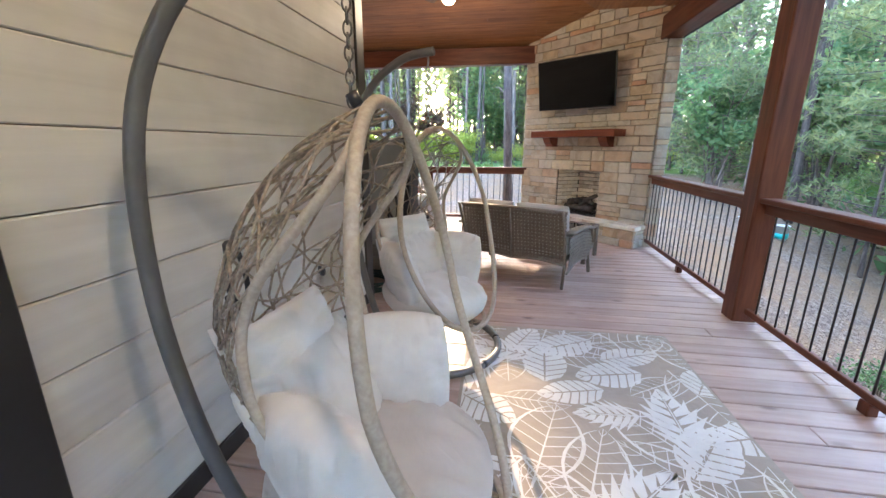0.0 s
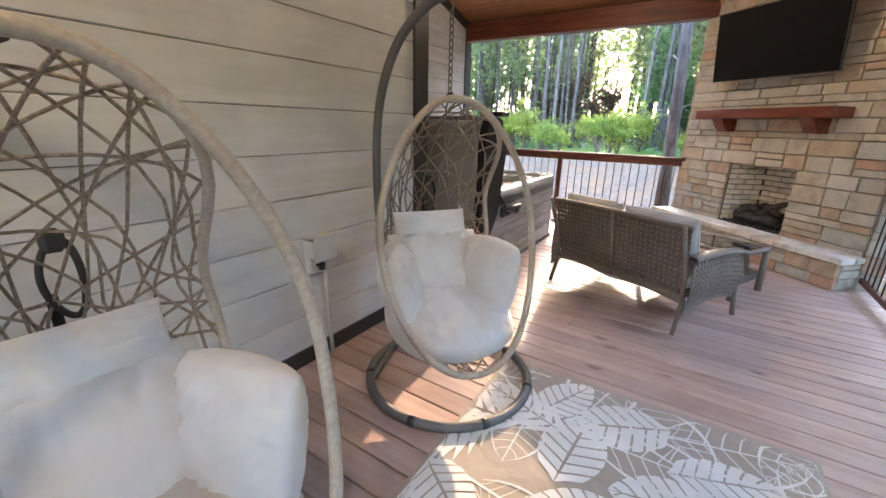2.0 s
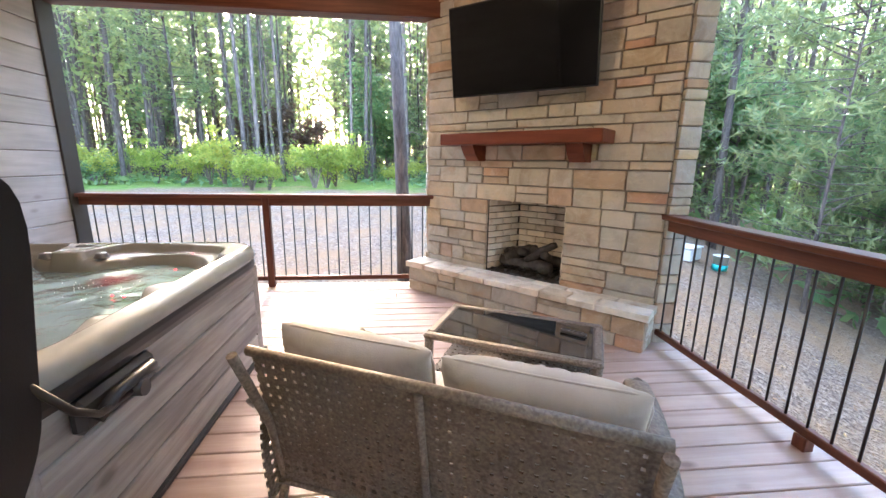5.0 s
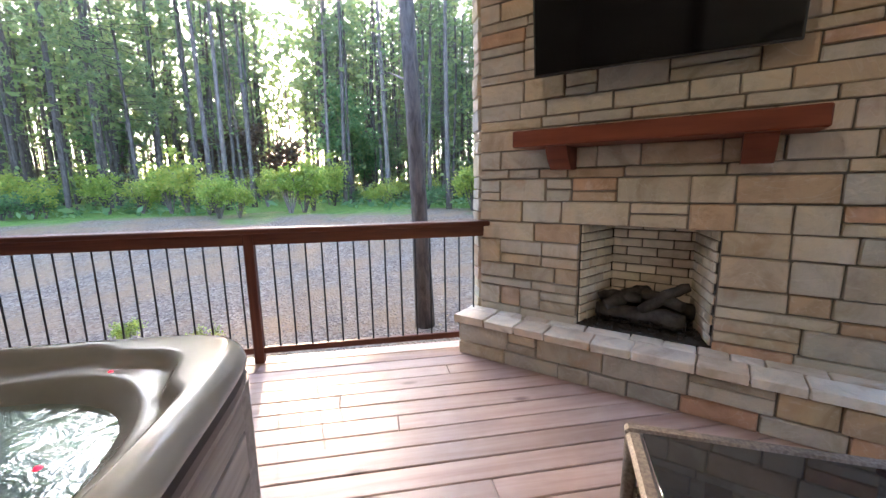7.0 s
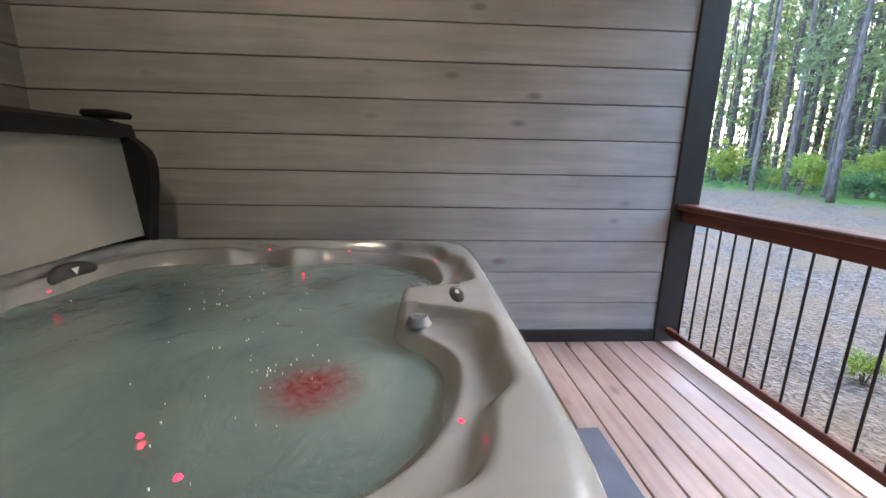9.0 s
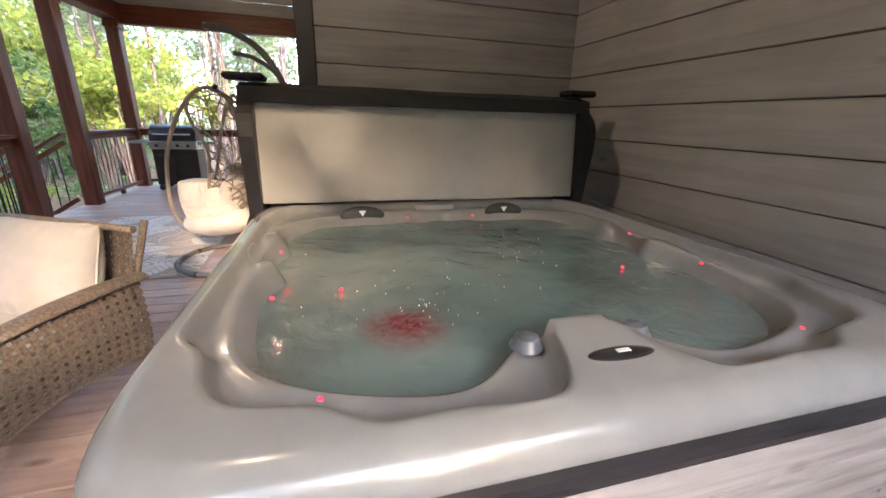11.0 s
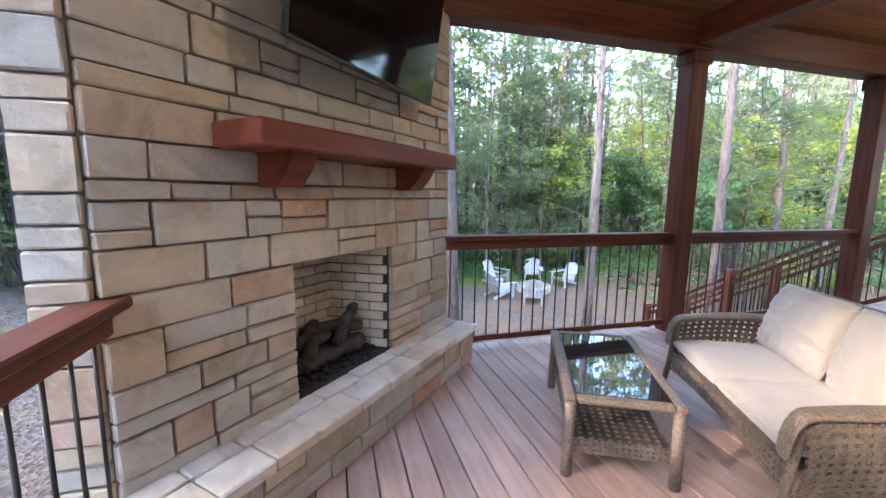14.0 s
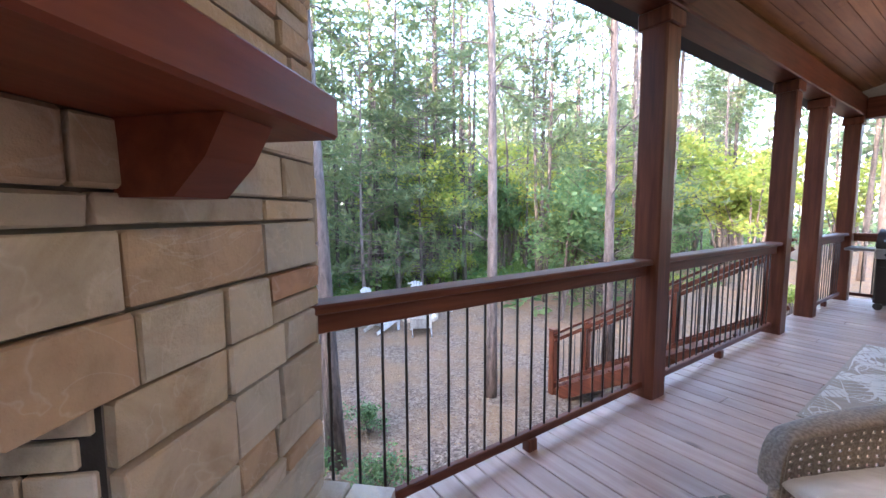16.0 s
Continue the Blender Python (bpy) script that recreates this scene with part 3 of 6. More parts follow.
# hearth: two courses and a slab in two rows
HL, HR, HF = -1.25, 1.205, -0.265
part("hearth_core", Geo().box((HL + 0.02, HF + 0.016, 0), (HR - 0.02, 0.0, 0.262)), MORTAR, fire)
ashlar(fire, "stone", STONE, HL, HR, 0.0, 0.262, pose(0, HF + 0.02, 0), heights=(0.15, 0.112), lengths=(0.2, 0.5))
ashlar(fire, "stone", STONE, 0.0, -HF - 0.02, 0.0, 0.262, Matrix.Translation((HR - 0.02, HF + 0.02, 0)) @ pose(0, 0, 0, 0, 0, 90), heights=(0.15, 0.112), lengths=(0.2, 0.3))
ashlar(fire, "stone", STONE, 0.0, -HF - 0.02, 0.0, 0.262, Matrix.Translation((HL + 0.02, 0.0, 0)) @ pose(0, 0, 0, 0, 0, -90), heights=(0.15, 0.112), lengths=(0.2, 0.3))
for y0, y1, lens in ((HF - 0.035, -0.115, (0.22, 0.36)), (-0.11, 0.012, (0.16, 0.3))):
    u = HL - 0.03
    while u < HR + 0.02:
        w = srng.uniform(*lens)
        if HR + 0.03 - u - w < 0.12:
            w = HR + 0.03 - u
        g = Geo().box((0, 0, 0), (w - 0.007, y1 - y0 - 0.006, 0.06 + srng.uniform(-0.003, 0.003)), None, 0.007)
        g.v = [(x + srng.uniform(-0.004, 0.004), yv + srng.uniform(-0.004, 0.004), z) for x, yv, z in g.v]
        part("slab", g, CAPSTONE, fire, m=pose(u, y0, 0.264))
        u += w
# mantel shelf on two raked brackets
part("mantel", Geo().box((-0.785, -0.315, 1.578), (0.765, 0.0, 1.682), None, 0.008), wood("mantel_wood", (0.11, 0.024, 0.01), (0.21, 0.053, 0.024), 0, 0.45, 6.0, 0.03), fire, "red-brown stained timber mantel shelf")
bpy.data.materials["mantel_wood"].node_tree.nodes["Principled BSDF"].inputs["Specular IOR Level"].default_value = 0.3
for a in (-0.585, 0.455):
    poly = [(0, 1.43), (-0.13, 1.43), (-0.2, 1.5), (-0.245, 1.577), (0, 1.577)]
    k = len(poly)
    g = Geo().add([(a + e * 0.14, yv, z) for e in (0, 1) for yv, z in poly], [tuple(range(k)), tuple(range(2 * k - 1, k - 1, -1))] + [(j, k + j, k + (j + 1) % k, (j + 1) % k) for j in range(k)])
    part("bracket", g, bpy.data.materials["mantel_wood"], fire)

# television on the chimney breast, turned and leaning forward a little
SCREEN, n_, l_, b_ = material("black_screen", (0.004, 0.004, 0.005), 0.07)
b_.inputs["Specular IOR Level"].default_value = 0.4
tvm = FIRE @ pose(0.0, -0.235, 2.0) @ pose(0, 0, 0, 0, 0, 5.6) @ pose(0, 0, 0, 8, 0, 0)
tv = thing("television", "large black flat-screen television on the chimney stone", "television", tvm)
part("screen", Geo().box((-0.638, -0.004, 0.012), (0.638, 0.0, 0.724), None, 0.0015), SCREEN, tv)
g = Geo().box((-0.65, 0.0005, 0.0), (0.65, 0.03, 0.736), None, 0.004).box((-0.42, 0.0305, 0.06), (0.42, 0.065, 0.45), None, 0.01)
part("casing", g, plain("tv_plastic", (0.012, 0.012, 0.013), 0.35), tv)
part("mount", Geo().box((-0.22, 0.066, 0.2), (-0.17, 0.2, 0.45)).box((0.17, 0.066, 0.2), (0.22, 0.2, 0.45)), BLACK_METAL, tv)

# ---- hot tub ----
tub_m = pose(0.895, 6.645, 0)
tub = thing("hot_tub", "square grey hot tub, filled and bubbling, with wood-look cabinet", "hot tub", tub_m)
ACRYL = plain("pearl_acrylic", (0.255, 0.26, 0.258), 0.2, 0, 0.1, 3.5, 220, 0.03)
ACRYL.node_tree.nodes["Principled BSDF"].inputs["Coat Weight"].default_value = 0.25
TUB_WOOD = wood("grey_wood_panel", (0.23, 0.21, 0.19), (0.5, 0.465, 0.43), 0, 0.6, 6.0, 0.1, knots=(0.12, 0.1, 0.09), relief=0.5)
TUB_WOOD_Y = wood("grey_wood_panel_side", (0.23, 0.21, 0.19), (0.5, 0.465, 0.43), 1, 0.6, 6.0, 0.1, knots=(0.12, 0.1, 0.09), relief=0.5)
BLACK_PL = plain("black_plastic", (0.02, 0.02, 0.022), 0.4, 0, 0.25)
GREY_PL = plain("grey_plastic", (0.11, 0.12, 0.145), 0.3, 0, 0.2)
TA, TB = 1.035, 1.015   # half sizes


def rounded(th, a, b, p):
    """A rounded rectangle's edge in the direction th."""
    c, s = math.cos(th), math.sin(th)
    r = (abs(c / a) ** p + abs(s / b) ** p) ** (-1 / p)
    return Vector((r * c, r * s))


def hump(th, at, wide):
    d = (th - at + math.pi) % (2 * math.pi) - math.pi
    return math.exp(-(d / wide) ** 2)


def basin(th):
    """The scalloped inner edge."""
    q = rounded(th, 0.895, 0.862, 4.2)
    cut = 1 - 0.2 * (1 / (1 + math.exp((abs((th - math.pi / 2 + math.pi) % (2 * math.pi) - math.pi) - 0.3) * 26)))
    cut -= 0.07 * hump(th, 0.06, 0.11) + 0.05 * hump(th, -0.35, 0.1) + 0.07 * hump(th, math.pi - 0.06, 0.11) + 0.05 * hump(th, math.pi + 0.35, 0.1)
    cut -= 0.035 * hump(th, -math.pi / 2 - 0.12, 0.06) + 0.035 * hump(th, -math.pi / 2 + 0.12, 0.06)
    cut -= 0.05 * hump(th, -math.pi / 2 - 0.42, 0.2) + 0.05 * hump(th, -math.pi / 2 + 0.42, 0.2)
    q = q * cut
    return Vector((q.x, q.y - 0.045))


RIM, WATER = 0.84, 0.735


def shell(u, v):
    """Rows from the outer edge over the raised rim, down a step to the ledge, over the lip and into the basin."""
    th = 2 * math.pi * u
    out, inn = rounded(th, TA, TB, 10.0), basin(th)
    wide = (out - inn).length
    side = abs((th - math.pi / 2 + math.pi) % (2 * math.pi) - math.pi)
    console = 1 / (1 + math.exp((side - 0.13) * 45))
    near = abs(side - math.pi / 4)
    pad = 1 / (1 + math.exp((near - 0.2) * 34))                     # broad pads in the two corners by the console
    far = 0.4 / (1 + math.exp((abs(side - 3 * math.pi / 4) - 0.16) * 30))
    step = 0.092 + 0.02 * math.exp(-((side - 0.42) / 0.1) ** 2) + 0.115 * (pad + far) + 0.4 * console
    outer = [(-0.004, 0.762), (-0.014, 0.775), (-0.008, 0.796), (0.006, 0.818), (0.026, 0.836), (0.05, 0.845), (0.068, 0.848)]
    relative = (-0.03, -0.014, -0.004, 0.006, 0.016, 0.03)
    inner = (-0.05, -0.03, -0.016, -0.006, 0.0)
    below = [(0.97, 0.765), (0.945, 0.7), (0.9, 0.55), (0.86, 0.42), (0.62, 0.4), (0.5, 0.2), (0.25, 0.17), (0.0, 0.17)]
    i = int(round(v * (len(outer) + len(relative) + len(inner) + len(below) - 1)))
    if i < len(outer):
        d, z = outer[i]
    elif i < len(outer) + len(relative) + len(inner):
        k = i - len(outer)
        d = max(0.07, min(wide - 0.055, step + relative[k])) if k < len(relative) else wide + inner[k - len(relative)]
        t = max(0.0, min(1.0, (d - step + 0.02) / 0.05))
        z = 0.849 - 0.052 * t * t * (3 - 2 * t)
        grip = hump(th, 0.06, 0.12) + hump(th, math.pi - 0.06, 0.12) + hump(th, -0.35, 0.1) + hump(th, math.pi + 0.35, 0.1)
        lobe_ = hump(th, -math.pi / 2 - 0.2, 0.06) + hump(th, -math.pi / 2 + 0.2, 0.06)
        z += (0.026 * grip + 0.016 * lobe_ + 0.009 * math.sin(th * 9) * (1 - console)) * max(0.0, min(1.0, (d - step) / 0.06))
        z -= 0.022 * console * hump(th, math.pi / 2, 0.13) * max(0.0, 1 - abs(d - 0.14) / 0.05)
        z -= {0: 0.012, 1: 0.004}.get(len(outer) + len(relative) + len(inner) - 1 - i, 0.0)
    else:
        share, z = below[i - len(outer) - len(relative) - len(inner)]
        return (inn.x * share, inn.y * share, z)
    q = out + (inn - out) * (d / wide)
    return (q.x, q.y, z)


part("shell", Geo().grid(shell, 400, 25, True, True), ACRYL, tub, "pearly grey moulded acrylic shell")
# water
WATER_M, n, l, b = material("spa_water", (0.2, 0.29, 0.27), 0.05)
b.inputs["IOR"].default_value = 1.33
b.inputs["Transmission Weight"].default_value = 0.4
v = coords(n, l, (1, 1, 1), False)
f = noise_tex(n, l, v, 1.6, 3, 0.5, 0.6)
l.new(ramp(n, l, f, [(0.3, (0.11, 0.175, 0.17)), (0.7, (0.19, 0.285, 0.275))]), b.inputs["Base Color"])
bump(n, l, b, noise_tex(n, l, v, 8.0, 4, 0.55, 1.0), 0.42, 0.02)


def water(u, v):
    q = basin(2 * math.pi * u) * (0.99 * v)
    h = noise.noise((q.x * 5, q.y * 5, 3.0)) * 0.004 + noise.noise((q.x * 13, q.y * 13, 9.0)) * 0.0018
    h *= 1.0 + 1.8 * math.exp(-((q.x - 0.25) ** 2 + (q.y - 0.3) ** 2) / 0.12)
    return (q.x, q.y, WATER + h)


wob = part("water", Geo().grid(water, 110, 34, True, True), WATER_M, tub, "rippled green-grey water")
wob.visible_shadow = False
FOAM = plain("water_bubbles", (0.75, 0.8, 0.8), 0.15, 0, 0.05)
g = Geo()
for k in range(60):
    th, rr = srng.uniform(0, 2 * math.pi), abs(srng.gauss(0, 0.22))
    cx, cy = ((0.33, 0.28) if k % 3 else (-0.2, -0.1))
    q = Vector((cx + rr * math.cos(th) * 1.3, cy + rr * math.sin(th)))
    if q.length < basin(math.atan2(q.y, q.x)).length * 0.93:
        r = srng.uniform(0.0008, 0.002)
        g.lathe([(0.0001, WATER + 0.005 + r * 0.4), (r, WATER + 0.004), (r * 0.8, WATER - 0.002)], 6, Matrix.Translation((q.x, q.y, 0)))
tagged(part("foam", g, FOAM, tub), kind="stuff")
# red lights: rim spots, and a film on the water painting the lamp's glow
LED, n, l, b = material("red_light", (0.9, 0.02, 0.03), 0.3)
b.inputs["Emission Color"].default_value = (1.0, 0.02, 0.05, 1)
b.inputs["Emission Strength"].default_value = 0.16
LIGHT_X, LIGHT_Y = 0.42, 0.43
GLOW, n, l, b = material("red_glow_film", (0.2, 0.02, 0.03), 0.1)
grad = n.new("ShaderNodeTexGradient")
grad.gradient_type = "SPHERICAL"
gv = coords(n, l, (6.5, 6.5, 6.5), False)
l.new(gv, grad.inputs["Vector"])
mass = mix(n, l, grad.outputs["Color"], ramp(n, l, noise_tex(n, l, gv, 2.6, 5, 0.65, 1.5), [(0.38, (0.05, 0.05, 0.05)), (0.6, (1, 1, 1))]), 0.75, "MULTIPLY")
clear, red, blend = n.new("ShaderNodeBsdfTransparent"), n.new("ShaderNodeEmission"), n.new("ShaderNodeMixShader")
red.inputs["Color"].default_value, red.inputs["Strength"].default_value = (1.0, 0.03, 0.06, 1), 0.011
l.new(mass, blend.inputs[0])
l.new(clear.outputs[0], blend.inputs[1])
l.new(red.outputs[0], blend.inputs[2])
l.new(blend.outputs[0], n["Material Output"].inputs["Surface"])
led_me = Geo().lathe([(0.0001, 0.006), (0.005, 0.005), (0.0075, 0.0)], 12).mesh("led", LED)
for x, yv, z in ((0.655, 0.79, 0.803), (0.80, 0.32, 0.82), (0.82, -0.12, 0.82), (-0.80, 0.32, 0.82), (-0.82, -0.12, 0.82), (-0.655, 0.79, 0.803), (0.2, -0.74, 0.79), (-0.2, -0.74, 0.79), (0.6, 0.12, 0.745), (-0.6, 0.12, 0.745)):
    part("red_light", led_me, None, tub, "small glowing red light", pose(x, yv, z))
part("underwater_light", Geo().lathe([(0.0001, 0.0), (0.08, 0.0), (0.155, -0.002)], 28), GLOW, tub, "red glow film on the water, standing for the light below", pose(LIGHT_X, LIGHT_Y, WATER + 0.012))
# dark head pillows, dials, grips and jets
for x in (-0.45, 0.45):
    part("pillow", Geo().grid(lambda u, v, x=x: (x + 0.13 * math.cos(2 * math.pi * u) * math.sin(math.pi * v), -0.875 + 0.03 * math.sin(2 * math.pi * u) * math.sin(math.pi * v) + 0.03 * (math.cos(2 * math.pi * u) * math.sin(math.pi * v)) ** 2, 0.79 + 0.05 * math.cos(math.pi * v)), 20, 10, True, True), BLACK_PL, tub, "black moulded head pillow")
    part("emblem", Geo().add([(x - 0.022, -0.838, 0.82), (x + 0.022, -0.838, 0.82), (x, -0.836, 0.787)], [(0, 1, 2)]), FOAM, tub)
for x, yv in ((0.164, 0.702), (-0.155, 0.704)):
    part("dial", Geo().lathe([(0.0001, 0.03), (0.014, 0.03), (0.019, 0.026), (0.025, 0.029), (0.031, 0.025), (0.036, 0.01), (0.043, 0.0)], 22, pose(x, yv, 0.806)), GREY_PL, tub, "grey plastic diverter dial")
part("control_panel", Geo().grid(lambda u, v: (0.0 + 0.1 * math.cos(2 * math.pi * u) * math.sin(math.pi * v), 0.84 + 0.03 * math.sin(2 * math.pi * u) * math.sin(math.pi * v), 0.842 + 0.014 * math.cos(math.pi * v)), 24, 8, True, True), BLACK_PL, tub, "dark oval control panel")
part("display", Geo().box((-0.02, 0.834, 0.856), (0.015, 0.848, 0.858), None, 0.001), FOAM, tub)
jet_me = Geo().lathe([(0.0001, 0.012), (0.02, 0.012), (0.034, 0.006), (0.045, 0.0)], 16).mesh("jet", GREY_PL)
for x, yv, tilt, turn in ((-0.45, -0.7, -75, 0), (-0.38, -0.68, -75, 0), (0.45, -0.7, -75, 0), (0.38, -0.68, -75, 0), (0.74, 0.45, 75, -90), (0.74, -0.3, 75, -90), (-0.74, 0.45, 75, 90), (-0.74, -0.3, 75, 90), (0.5, 0.68, 75, 0), (-0.5, 0.68, 75, 0)):
    part("jet", jet_me, None, tub, m=pose(x * 0.93, yv * 0.93, 0.66) @ pose(0, 0, 0, tilt, 0, turn))
g = Geo().box((-0.13, -0.925, 0.8), (0.13, -0.9, 0.826), None, 0.006)
for k in range(3):
    g.box((-0.12, -0.899, 0.802 + 0.008 * k), (0.12, -0.893, 0.806 + 0.008 * k), None, 0.001)
part("filter_grille", g, plain("pale_grille", (0.42, 0.4, 0.38), 0.35), tub, "pale ribbed filter grille")
# black band, cabinet panels and corner posts
g = Geo()
g.grid(lambda u, v: (*(rounded(2 * math.pi * u, TA + 0.002 + 0.008 * math.sin(math.pi * v), TB + 0.002 + 0.008 * math.sin(math.pi * v), 9.0)), 0.69 + 0.078 * v), 160, 3, False, True)
part("band", g, BLACK_PL, tub, "black plastic band under the rim")
part("cabinet_core", Geo().box((-TA + 0.05, -TB + 0.05, 0.0), (TA - 0.05, TB - 0.05, 0.69)), BLACK_PL, tub)
part("base", Geo().box((-TA + 0.025, -TB + 0.025, 0.0), (TA - 0.025, TB - 0.025, 0.045), None, 0.01), BLACK_PL, tub)
panel_x = plank_mesh("panel", (2 * TA - 0.36, 0.03, 0.153), TUB_WOOD, 0.006)
panel_y = plank_mesh("panel", (0.03, 2 * TB - 0.36, 0.153), TUB_WOOD_Y, 0.006)
for k in range(4):
    z = 0.127 + k * 0.16
    for s in (-1, 1):
        part("panel", panel_x, None, tub, m=pose(0, s * (TB - 0.045), z))
        part("panel", panel_y, None, tub, m=pose(s * (TA - 0.045), 0, z))
for sx in (-1, 1):
    for sy in (-1, 1):
        poly = [(sx * (TA - 0.185 + x), sy * (TB - 0.185 + yv)) for x, yv in ((0.0, 0.155), (0.06, 0.16), (0.115, 0.145), (0.145, 0.115), (0.16, 0.06), (0.155, 0.0), (0.1, 0.0), (0.0, 0.1))]
        part("corner_post", prism(poly, 0.05, 0.685), TUB_WOOD, tub, "grey wood-look corner panel")
# badge without lettering, and the cover lifter's bracket
part("badge", Geo().box((0.46, TB - 0.012, 0.615), (0.76, TB - 0.004, 0.685), None, 0.003), BLACK_PL, tub, "small black badge")
part("badge_mark", Geo().box((0.5, TB - 0.003, 0.638), (0.72, TB - 0.001, 0.662)), FOAM, tub)
g = Geo().box((TA - 0.035, -0.72, 0.56), (TA + 0.02, -0.34, 0.68), None, 0.02)
g.tube([(TA + 0.03, -0.68, 0.6), (TA + 0.06, -0.62, 0.66), (TA + 0.06, -0.44, 0.66), (TA + 0.03, -0.38, 0.62)], 0.022, 8).tube([(TA + 0.02, -0.53, 0.62), (TA + 0.09, -0.53, 0.62)], 0.03, 10)
part("lifter_bracket", g, BLACK_PL, tub, "black plastic cover-lifter bracket")

# folded cover standing over the tub's end
cover = thing("spa_cover", "grey vinyl spa cover, folded upright on its lifter", "spa cover")
VINYL = plain("grey_vinyl", (0.23, 0.225, 0.215), 0.5, 0, 0.12, 2.5, 260, 0.12)
DARKV = plain("dark_vinyl_skirt", (0.009, 0.009, 0.011), 0.5, 0, 0.3, 5, 160, 0.2)
DARKV.node_tree.nodes["Principled BSDF"].inputs["Specular IOR Level"].default_value = 0.3
CX0, CX1 = -0.11, 1.95


def slab_profile(name, prof, mat, x0, x1, label="", soft=0):
    for r in range(soft):
        prof = [(p[0] * (1 - t) + q[0] * t, p[1] * (1 - t) + q[1] * t) for p, q in zip(prof, prof[1:] + prof[:1]) for t in (0.22, 0.78)]
    k = len(prof)
    nx = 14
    g = Geo()
    for i in range(nx + 1):
        x = x0 + (x1 - x0) * i / nx
        e = 1 - abs(2 * i / nx - 1) ** 8
        for yv, z in prof:
            g.v.append((x, yv + 0.004 * noise.noise((x * 3, yv * 3, z * 3)) * e, z + 0.006 * noise.noise((x * 2, z * 4, 5.0))))
    g.f += [(i * k + j, i * k + (j + 1) % k, (i + 1) * k + (j + 1) % k, (i + 1) * k + j) for i in range(nx) for j in range(k)]
    g.f += [tuple(range(k))[::-1], tuple(range(nx * k, nx * k + k))]
    g.smooth += [False] * (nx * k + 2)
    return part(name, g, mat, cover, label)


slab_profile("inner_half", [(5.70, 0.87), (5.80, 0.875), (5.745, 1.44), (5.66, 1.455), (5.63, 1.44)], VINYL, CX0 + 0.07, CX1 - 0.07)
slab_profile("outer_half", [(5.44, 0.42), (5.53, 0.39), (5.585, 0.6), (5.585, 1.46), (5.50, 1.475), (5.465, 1.45), (5.43, 0.8)], VINYL, CX0 + 0.07, CX1 - 0.07)
slab_profile("hinge_strip", [(5.50, 1.478), (5.52, 1.455), (5.745, 1.445), (5.765, 1.40), (5.785, 1.405), (5.77, 1.475), (5.64, 1.505)], DARKV, CX0, CX1, "dark vinyl hinge strip")
for a, b in ((CX0, CX0 + 0.072), (CX1 - 0.072, CX1)):
    slab_profile("skirt", [(5.43, 0.44), (5.53, 0.375), (5.66, 0.47), (5.80, 0.66), (5.83, 0.88), (5.90, 1.30), (5.78, 1.42), (5.64, 1.47), (5.47, 1.462), (5.44, 0.9)], DARKV, a, b, "dark vinyl end flap", 2)
for x in (CX0 + 0.03, CX1 - 0.03):
    part("lifter_pad", Geo().box((x - 0.1, 5.6, 1.508), (x + 0.1, 5.74, 1.545), None, 0.012), DARKV, cover)
for x in (CX0 - 0.03, CX1 + 0.035):
    part("lifter_arm", Geo().tube([(x, 6.1, 0.62), (x, 5.95, 0.63), (x, 5.86, 0.7), (x + (0.06 if x < 1 else -0.06), 5.78, 0.86)], 0.012, 8), BLACK_METAL, cover, "black steel lifter arm")

# ---- furniture ----
def wicker_material(name, dark, light):
    m, n, l, b = material(name, light, 0.55)
    v = coords(n, l)
    f = noise_tex(n, l, v, 90, 2, 0.5)
    c = ramp(n, l, f, [(0.35, dark), (0.65, light)])
    big = noise_tex(n, l, v, 5, 3)
    l.new(mix(n, l, c, ramp(n, l, big, [(0.3, (0.75, 0.75, 0.75)), (0.7, (1.1, 1.1, 1.1))]), 0.8, "MULTIPLY"), b.inputs["Base Color"])
    bump(n, l, b, f, 0.5, 0.004)
    return m


RATTAN = wicker_material("pale_rattan", (0.36, 0.3, 0.235), (0.44, 0.375, 0.295))
STRAND = wicker_material("grey_brown_strand", (0.19, 0.15, 0.11), (0.34, 0.28, 0.21))
WICKER = wicker_material("taupe_wicker", (0.115, 0.091, 0.072), (0.225, 0.186, 0.148))
STEEL = plain("dark_grey_tube", (0.12, 0.118, 0.115), 0.42, 0.2, 0.2)


def fabric(name, base):
    m, n, l, b = material(name, base, 0.9)
    v = coords(n, l)
    f = noise_tex(n, l, v, 4.5, 5, 0.6)
    c = ramp(n, l, f, [(0.3, tuple(k * 0.86 for k in base)), (0.7, tuple(min(1, k * 1.06) for k in base))])
    l.new(c, b.inputs["Base Color"])
    b.inputs["Sheen Weight"].default_value = 0.25
    fold = noise_tex(n, l, coords(n, l, (1, 1, 0.5)), 7.0, 3, 0.5, 1.2)
    add = n.new("ShaderNodeMath")
    add.operation = "MULTIPLY_ADD"
    l.new(noise_tex(n, l, v, 300, 2), add.inputs[0])
    add.inputs[1].default_value = 0.06
    l.new(fold, add.inputs[2])
    bump(n, l, b, add.outputs[0], 0.4, 0.018)
    return m


CREAM = fabric("cream_canvas", (0.61, 0.585, 0.55))
# the cream canvas darkened, with the near chair's seat shade in its colour
CREAM_SHADED = fabric("shaded_cream_canvas", (0.44, 0.39, 0.345))
SAND = fabric("sand_canvas", (0.42, 0.404, 0.382))


